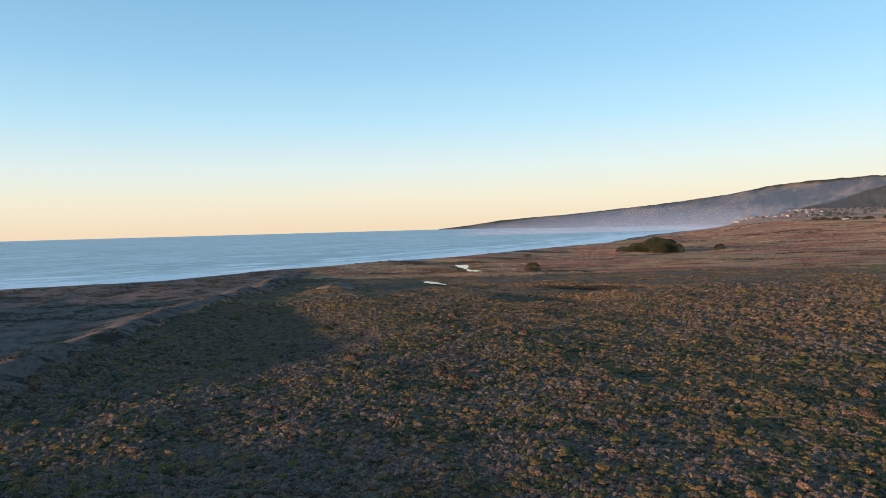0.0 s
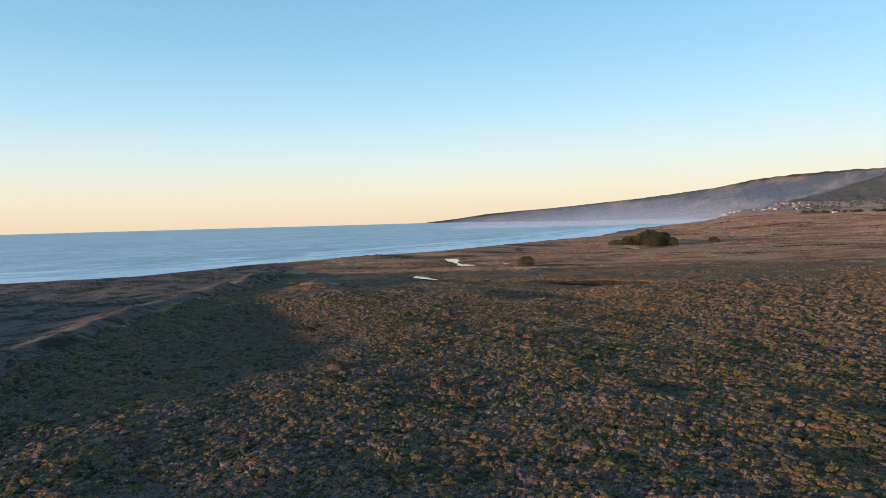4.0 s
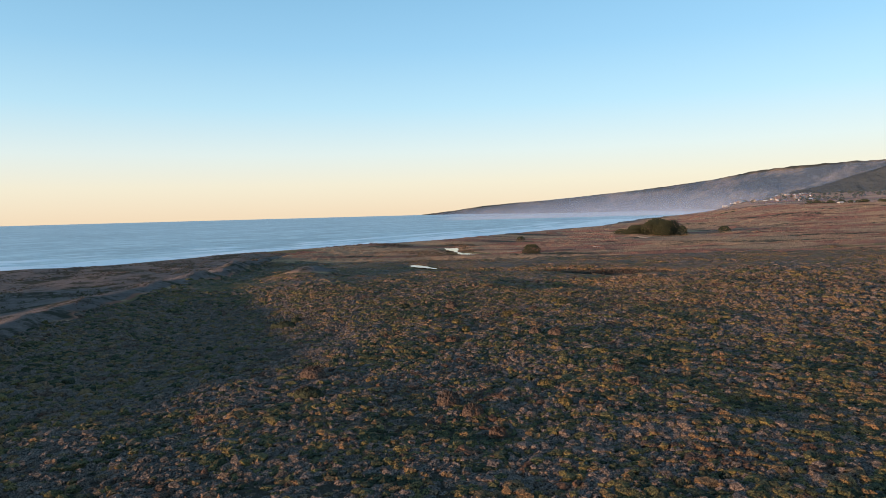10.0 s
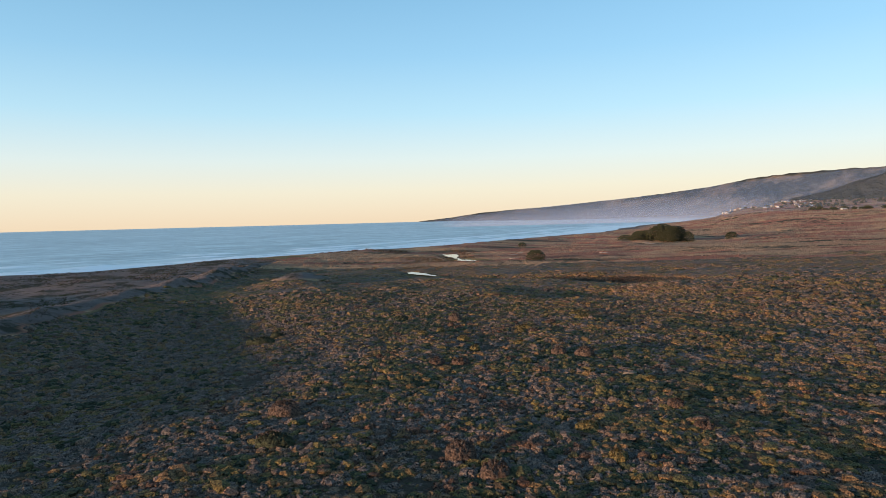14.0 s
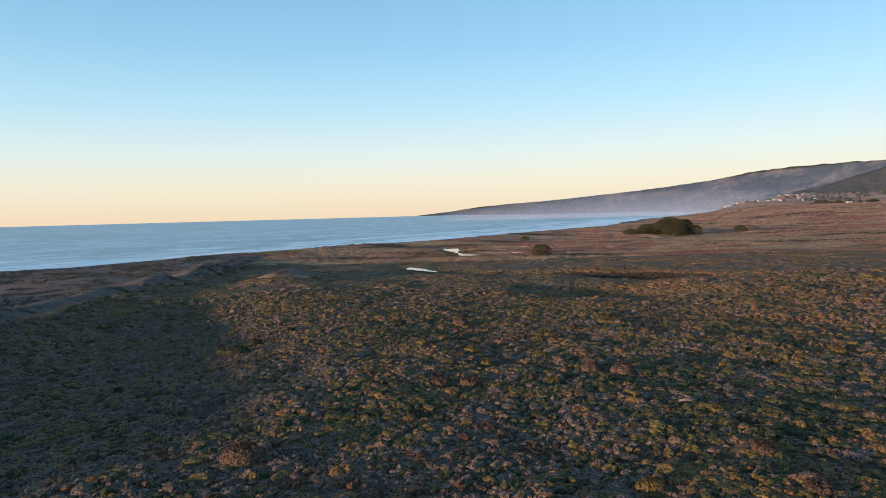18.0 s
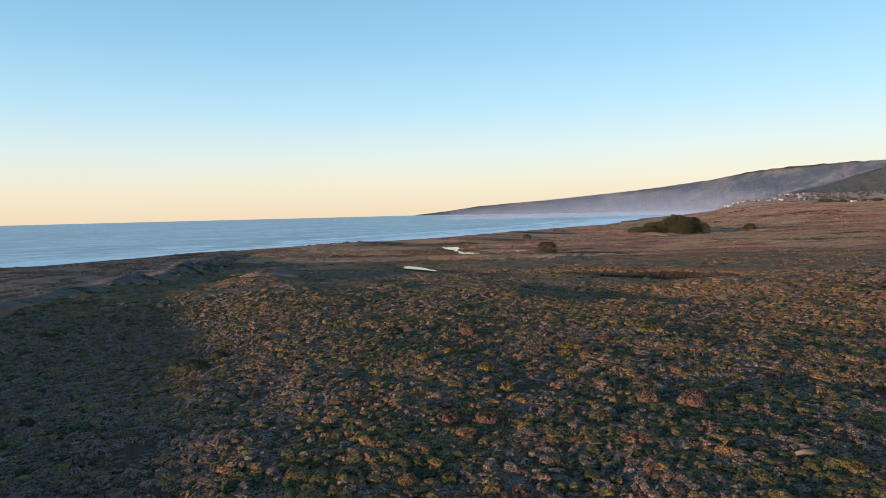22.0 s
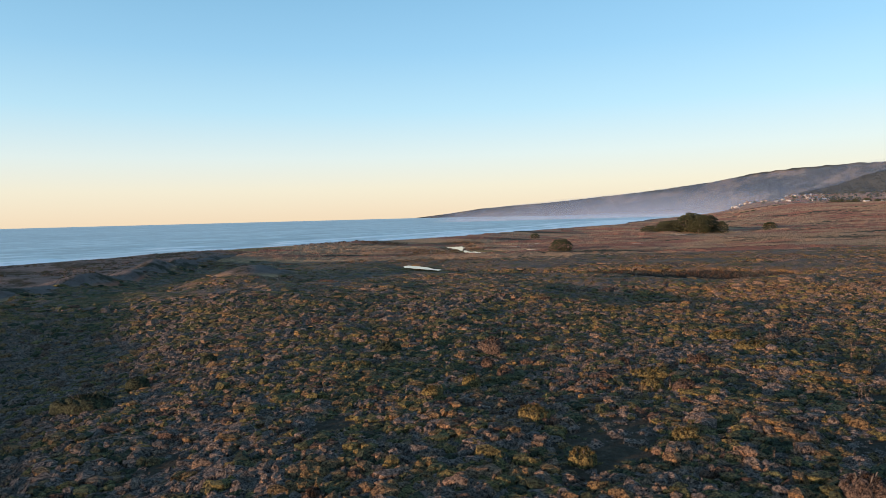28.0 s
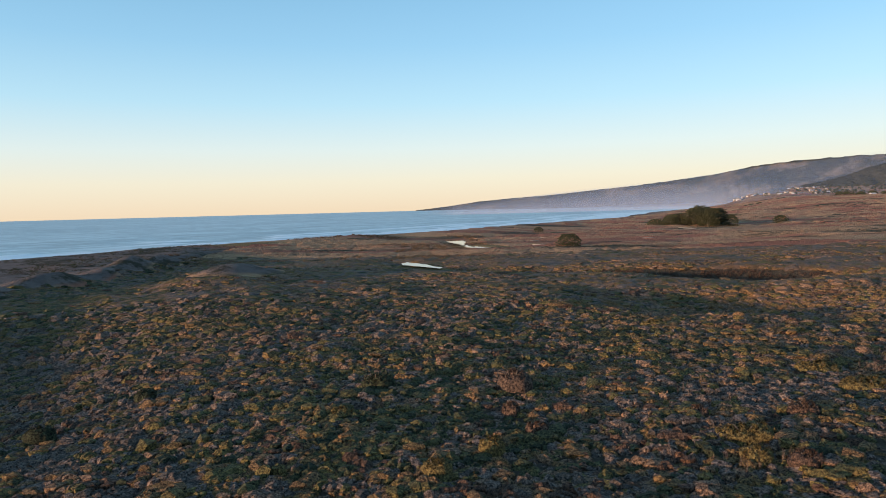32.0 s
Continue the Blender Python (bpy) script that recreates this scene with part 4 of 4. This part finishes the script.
tree(on(238.5, 567), 6.0, 10.5, 9, 123, "dark bushy tree in the shade of the grove", "", 0.05, lumps=200)

# ---- single shrubs ----
def big_shrub(place, wide, high, tone, seed, label, deep=1.0, group="", name="shrub", turn=0.0):
    """A large shrub: short stems under a crown of leafy lumps."""
    rnd = random.Random(seed)
    ob = thing(name, place, label, "shrub", group, turn)
    bm = bmesh.new()
    for k in range(4):
        b = 1.6 * k + rnd.uniform(-0.3, 0.3)
        tube(bm, [(0, 0, -0.15), (0.16 * wide * math.cos(b), 0.16 * wide * deep * math.sin(b), 0.55 * high)], [0.05, 0.025], 5)
    part("stems", bm, BARK, ob)
    wide, high = wide * 0.74, high * 0.5
    seg, rings = 64, 26
    B, C = np.meshgrid(np.linspace(0, 2 * math.pi, seg), np.linspace(0, 1, rings) ** 0.8)
    rim = 0.5 * wide * (0.8 + 0.45 * fbm(2 * np.cos(B) + seed, 2 * np.sin(B), seed, 3))
    X, Y = C * rim * np.cos(B), C * rim * deep * np.sin(B)
    X, Y = X + rnd.uniform(0, 0.05), Y + 0.07 * (vnoise(X * 9, Y * 9, seed) - 0.5)
    knobs = mounds(X + seed * 3.1, Y + 50.0, 0.42)[0]
    Z = high * 0.8 * np.maximum(1 - C ** 2.4, 0) ** 0.55 * (0.7 + 0.5 * fbm(X / 1.1 + seed, Y / 1.1, 7, 3)) + 0.5 * np.maximum(knobs, -0.1) + 0.10 * (vnoise(X * 7, Y * 7, 4) - 0.5)
    Z = np.where(C > 0.985, -0.25, Z)
    array_part("crown", np.stack([X, Y, Z], -1).reshape(-1, 3), grid_faces(seg, rings), SHRUB, ob, tone)
    spots = []
    for k in range(int(60 * wide * wide * deep * 0.25) + 20):
        i, j = rnd.randrange(rings - 3), rnd.randrange(seg)
        spots.append((X[i, j], Y[i, j], Z[i, j]))
    forms = [SPRIG[rnd.randrange(12)] for p in spots]
    v = np.concatenate([q[0] * 0.22 + p for q, p in zip(forms, spots)])
    f = np.concatenate([q[1] + 28 * k for k, q in enumerate(forms)])
    tagged(array_part("twig_cover", v, f, SHRUB, ob, tone, "", False), kind="stuff")
    return ob


GREENS = [(-31.1, 168.8, 6.4, 1.5, 0.5), (-30.0, 176.0, 2.6, 0.9, 0.8), (-26.0, 183.0, 2.2, 0.8, 0.8), (-40.0, 152.0, 1.6, 0.7, 0.9), (-8.0, 181.0, 3.2, 1.2, 0.8), (-16.5, 113.5, 4.2, 1.3, 0.6)]
for k, (x, y, w, h, d) in enumerate(GREENS):
    big_shrub(on(x, y, 0.4), w, h * 1.5, 0.02, 200 + k, "low spreading dark green shrub among grey scrub", d, "dark green shrubs")
BROWNS = [(-17.6, 123.1, 4.4, 1.6, 0.8), (-1.0, 110.0, 3.4, 1.6, 0.9), (1.4, 106.0, 3.0, 1.4, 1.0), (14.0, 144.0, 3.0, 1.2, 0.8), (17.2, 143.0, 3.4, 1.2, 0.8), (2.0, 179.0, 3.4, 1.6, 0.9),
          (51.0, 79.0, 3.5, 1.3, 1.0), (57.0, 89.0, 3.0, 1.2, 1.0)]
for k, (x, y, w, h, d) in enumerate(BROWNS):
    big_shrub(on(x, y, 0.35), w, h * 1.6, 0.91, 220 + k, "large dark brown rounded shrub in the scrub", d, "brown shrubs")
RUSTS = [(0.9, 141.7, 3.2, 1.2, 0.9), (-2.2, 142.0, 2.8, 1.1, 0.9), (3.2, 100.0, 2.2, 1.1, 1.0), (-17.6, 115.5, 2.4, 1.0, 0.9), (12.0, 171.0, 1.8, 0.9, 1.0), (18.0, 170.0, 2.6, 1.0, 0.9), (14.0, 163.0, 2.2, 1.0, 1.0),
         (1.0, 174.0, 1.5, 0.9, 1.0), (2.0, 170.0, 1.9, 1.1, 1.0), (14.0, 215.0, 3.0, 1.0, 0.8), (18.0, 211.0, 3.2, 1.0, 0.8), (20.3, 120.0, 2.2, 0.9, 1.0), (20.0, 113.0, 2.4, 0.9, 1.0), (-9.8, 147.0, 1.4, 0.8, 1.0)]
for k, (x, y, w, h, d) in enumerate(RUSTS):
    big_shrub(on(x, y, 0.3), w, h * 0.9, 0.94, 240 + k, "rust-red rounded shrub standing out of the scrub", d, "rust-red shrubs")
YELLOWS = [(25.0, 180.0, 4.4, 1.2, 0.8), (25.0, 174.5, 4.8, 1.2, 0.8), (11.0, 107.7, 2.0, 1.1, 1.0), (2.3, 157.9, 2.6, 1.1, 1.0), (3.4, 150.1, 2.0, 1.1, 1.0), (13.0, 167.0, 4.4, 1.3, 0.6), (12.0, 164.0, 2.2, 1.1, 1.0), (-1.0, 167.0, 2.0, 1.3, 1.0), (-4.0, 164.0, 2.0, 1.2, 1.0),
           (-10.0, 174.0, 2.4, 1.1, 0.9), (20.3, 201.5, 3.6, 1.0, 0.7), (10.5, 115.0, 2.6, 1.1, 0.8), (10.0, 153.0, 2.0, 0.9, 1.0), (21.0, 129.0, 1.8, 0.9, 1.0), (9.0, 140.0, 2.2, 0.9, 1.0), (45.3, 150.0, 2.6, 1.0, 0.9)]
for k, (x, y, w, h, d) in enumerate(YELLOWS):
    big_shrub(on(x, y, 0.3), w, h * 0.9, 0.30, 260 + k, "yellow-ochre flowering-bush mound catching low light", d, "yellow shrubs")


# ---- driftwood ----
def log(place, long, thick, turn, seed, label, category="log", wood=None):
    rnd = random.Random(seed)
    ob = thing("driftwood_log", place, label, category, "driftwood logs", turn)
    bm = bmesh.new()
    pts = [(long * (t - 0.5), rnd.uniform(-0.03, 0.03) * long, thick * 0.4 + rnd.uniform(-0.02, 0.05)) for t in (0, 0.3, 0.65, 1)]
    tube(bm, pts, [thick * 0.5, thick * 0.55, thick * 0.45, thick * 0.3], 8)
    part("trunk", bm, wood or DRIFT, ob, "", True)
    bm = bmesh.new()
    for k in range(5):
        a = 1.25 * k
        tube(bm, [(-long * 0.48, 0, thick * 0.4), (-long * 0.5 - 0.3 * thick, 0.75 * thick * math.cos(a), thick * 0.4 + 0.6 * thick * math.sin(a))], [0.16 * thick, 0.05 * thick], 5)
    part("roots", bm, wood or DRIFT, ob)
    return ob


LOGS = [(-31, 348, 5, 0.8, 20), (-28, 365, 6, 0.8, 70), (-28, 394, 7, 0.9, 15), (27, 431, 7, 1.0, 10), (40, 430, 6, 0.9, -12), (43, 391.5, 7.5, 1.0, 4), (49, 437, 6, 0.9, 25), (55.5, 451, 9, 1.0, 8), (63, 418, 6, 0.8, -5),
        (98, 424, 8, 1.0, 6), (100, 478, 9, 1.0, -10), (163, 545, 8, 1.0, 12), (160, 527, 10, 1.1, -4)]
for k, (x, y, a, b, t) in enumerate(LOGS):
    log(on(x, y), a * 0.75, b * 0.5, t, 300 + k, "bleached driftwood log lying on the dry flat")
bm = bmesh.new()
for k, (y0, y1, lift) in enumerate(((-0.26, -0.09, 0.0), (-0.08, 0.10, 0.03), (0.11, 0.27, 0.01))):
    tube(bm, [(-0.85 + 0.12 * k, (y0 + y1) / 2, 0.1 + lift), (0.0, (y0 + y1) / 2 + 0.02, 0.15 + lift), (0.8 - 0.1 * k, (y0 + y1) / 2 - 0.02, 0.18 + lift)], [0.09, 0.12, 0.1], 7)
slab = thing("driftwood_log", on(19.4, 131.3, 0.5), "pale split driftwood log lying on the scrub", "log", "driftwood logs", 8)
part("trunk", bm, BRANCH, slab, "", True)


# ---- village ----
WALLS = [plain("house_wall_" + n, c, 0.8, 0.3, 0.08, 0.8, 0.1) for n, c in (("white", (0.62, 0.60, 0.57)), ("cream", (0.42, 0.36, 0.29)), ("grey", (0.25, 0.25, 0.25)), ("brown", (0.17, 0.12, 0.09)))]
ROOFS = [plain("roof_" + n, c, 0.85, 0.2, 0.2, 1.5, 0.2) for n, c in (("slate", (0.16, 0.16, 0.17)), ("brown", (0.20, 0.13, 0.10)), ("pale", (0.48, 0.46, 0.44)))]
PANE, wn2, wl2, wb2 = material("window_glass", 0.05, 0.5)
wb2.inputs["Base Color"].default_value = (0.03, 0.035, 0.04, 1)


def block(bm, x0, x1, y0, y1, z0, z1):
    m = Matrix.Translation(((x0 + x1) / 2, (y0 + y1) / 2, (z0 + z1) / 2)) @ Matrix.Diagonal((x1 - x0, y1 - y0, z1 - z0, 1))
    bmesh.ops.create_cube(bm, size=1, matrix=m)


def house(place, long, deep, high, turn, wall, roof, label):
    ob = thing("house", place, label, "house", "houses of the village", turn)
    a, b = long / 2, deep / 2
    bm = bmesh.new()
    block(bm, -a, a, -b, b, -3, high)
    part("wall", bm, WALLS[wall], ob)
    bm = bmesh.new()
    e, top = 0.5, high + deep * 0.3
    v = [bm.verts.new(p) for p in ((-a - e, -b - e, high - 0.1), (a + e, -b - e, high - 0.1), (a + e, b + e, high - 0.1), (-a - e, b + e, high - 0.1), (-a - e, 0, top), (a + e, 0, top))]
    for f in ((0, 1, 5, 4), (2, 3, 4, 5), (1, 2, 5), (3, 0, 4), (3, 2, 1, 0)):
        bm.faces.new([v[k] for k in f])
    part("roof", bm, ROOFS[roof], ob)
    for k in range(3):
        bm = bmesh.new()
        x = -a + long * (k + 0.5) / 3
        block(bm, x - 0.9, x + 0.9, -b - 0.06, -b + 0.02, high * 0.35, high * 0.75)
        part("window", bm, PANE, ob)
    return ob


rnd = random.Random(9)
for k in range(100):
    az = 24.0 + 6.2 * rnd.random() ** 1.3
    r = rnd.uniform(1720, 2060)
    x, y = r * math.sin(radians(az)), r * math.cos(radians(az))
    house(on(x, y), rnd.uniform(5.5, 8.5), rnd.uniform(5, 6.5), rnd.uniform(2.2, 3.2), rnd.uniform(-50, 50), rnd.choice((0, 1, 1, 2, 2, 3)), rnd.choice((0, 0, 1, 2)), "small coastal house with a gabled roof on the terrace")

# ---- far trees: among the houses, along the terrace and at the field's edge ----
far_tree = tree(on(880, 1640), 8, 11, 10, 400, "dark evergreen tree among the village houses", "village trees", 0.05, lumps=34)
for k in range(120):
    az, r = 24.6 + 11 * rnd.random() ** 0.8, rnd.uniform(1700, 2140)
    m = pose(*on(r * math.sin(radians(az)), r * math.cos(radians(az))), 0, 0, rnd.uniform(0, 360))
    far_tree.scale = (1, 1, 1)
    c = copy_thing(far_tree, m)
    c.scale = Vector((1, 1, 1)) * rnd.uniform(0.4, 0.85)
edge = tree(on(600, 1060), 6.5, 13, 11, 401, "dark low tree in the windbreak at the field's edge", "windbreak trees", 0.1, lumps=40)
for k in range(26):
    x, y = 612 + 13 * k * 0.62 + rnd.uniform(-6, 6), 1068 + rnd.uniform(-14, 22) - 1.0 * k
    c = copy_thing(edge, pose(*on(x, y), 0, 0, rnd.uniform(0, 360)))
    c.scale = Vector((1, 1, 1)) * rnd.uniform(0.6, 1.1)
low = big_shrub(on(425, 975), 9, 2.6, 0.05, 402, "dark low bush on the rim of the terrace", 0.8, "rim bushes")
for x, y in ((431, 980), (437, 976), (443, 982), (470, 985), (515, 1010), (522, 1014), (418, 970)):
    copy_thing(low, pose(*on(x, y), 0, 0, rnd.uniform(0, 360)))
for k, (long, x, y, t) in enumerate(((8, 655, 1068, 10), (7, 676, 1062, -20))):
    house(on(x, y), long, 5, 2.2, t, 1, 2, "pale farm building among the windbreak trees")
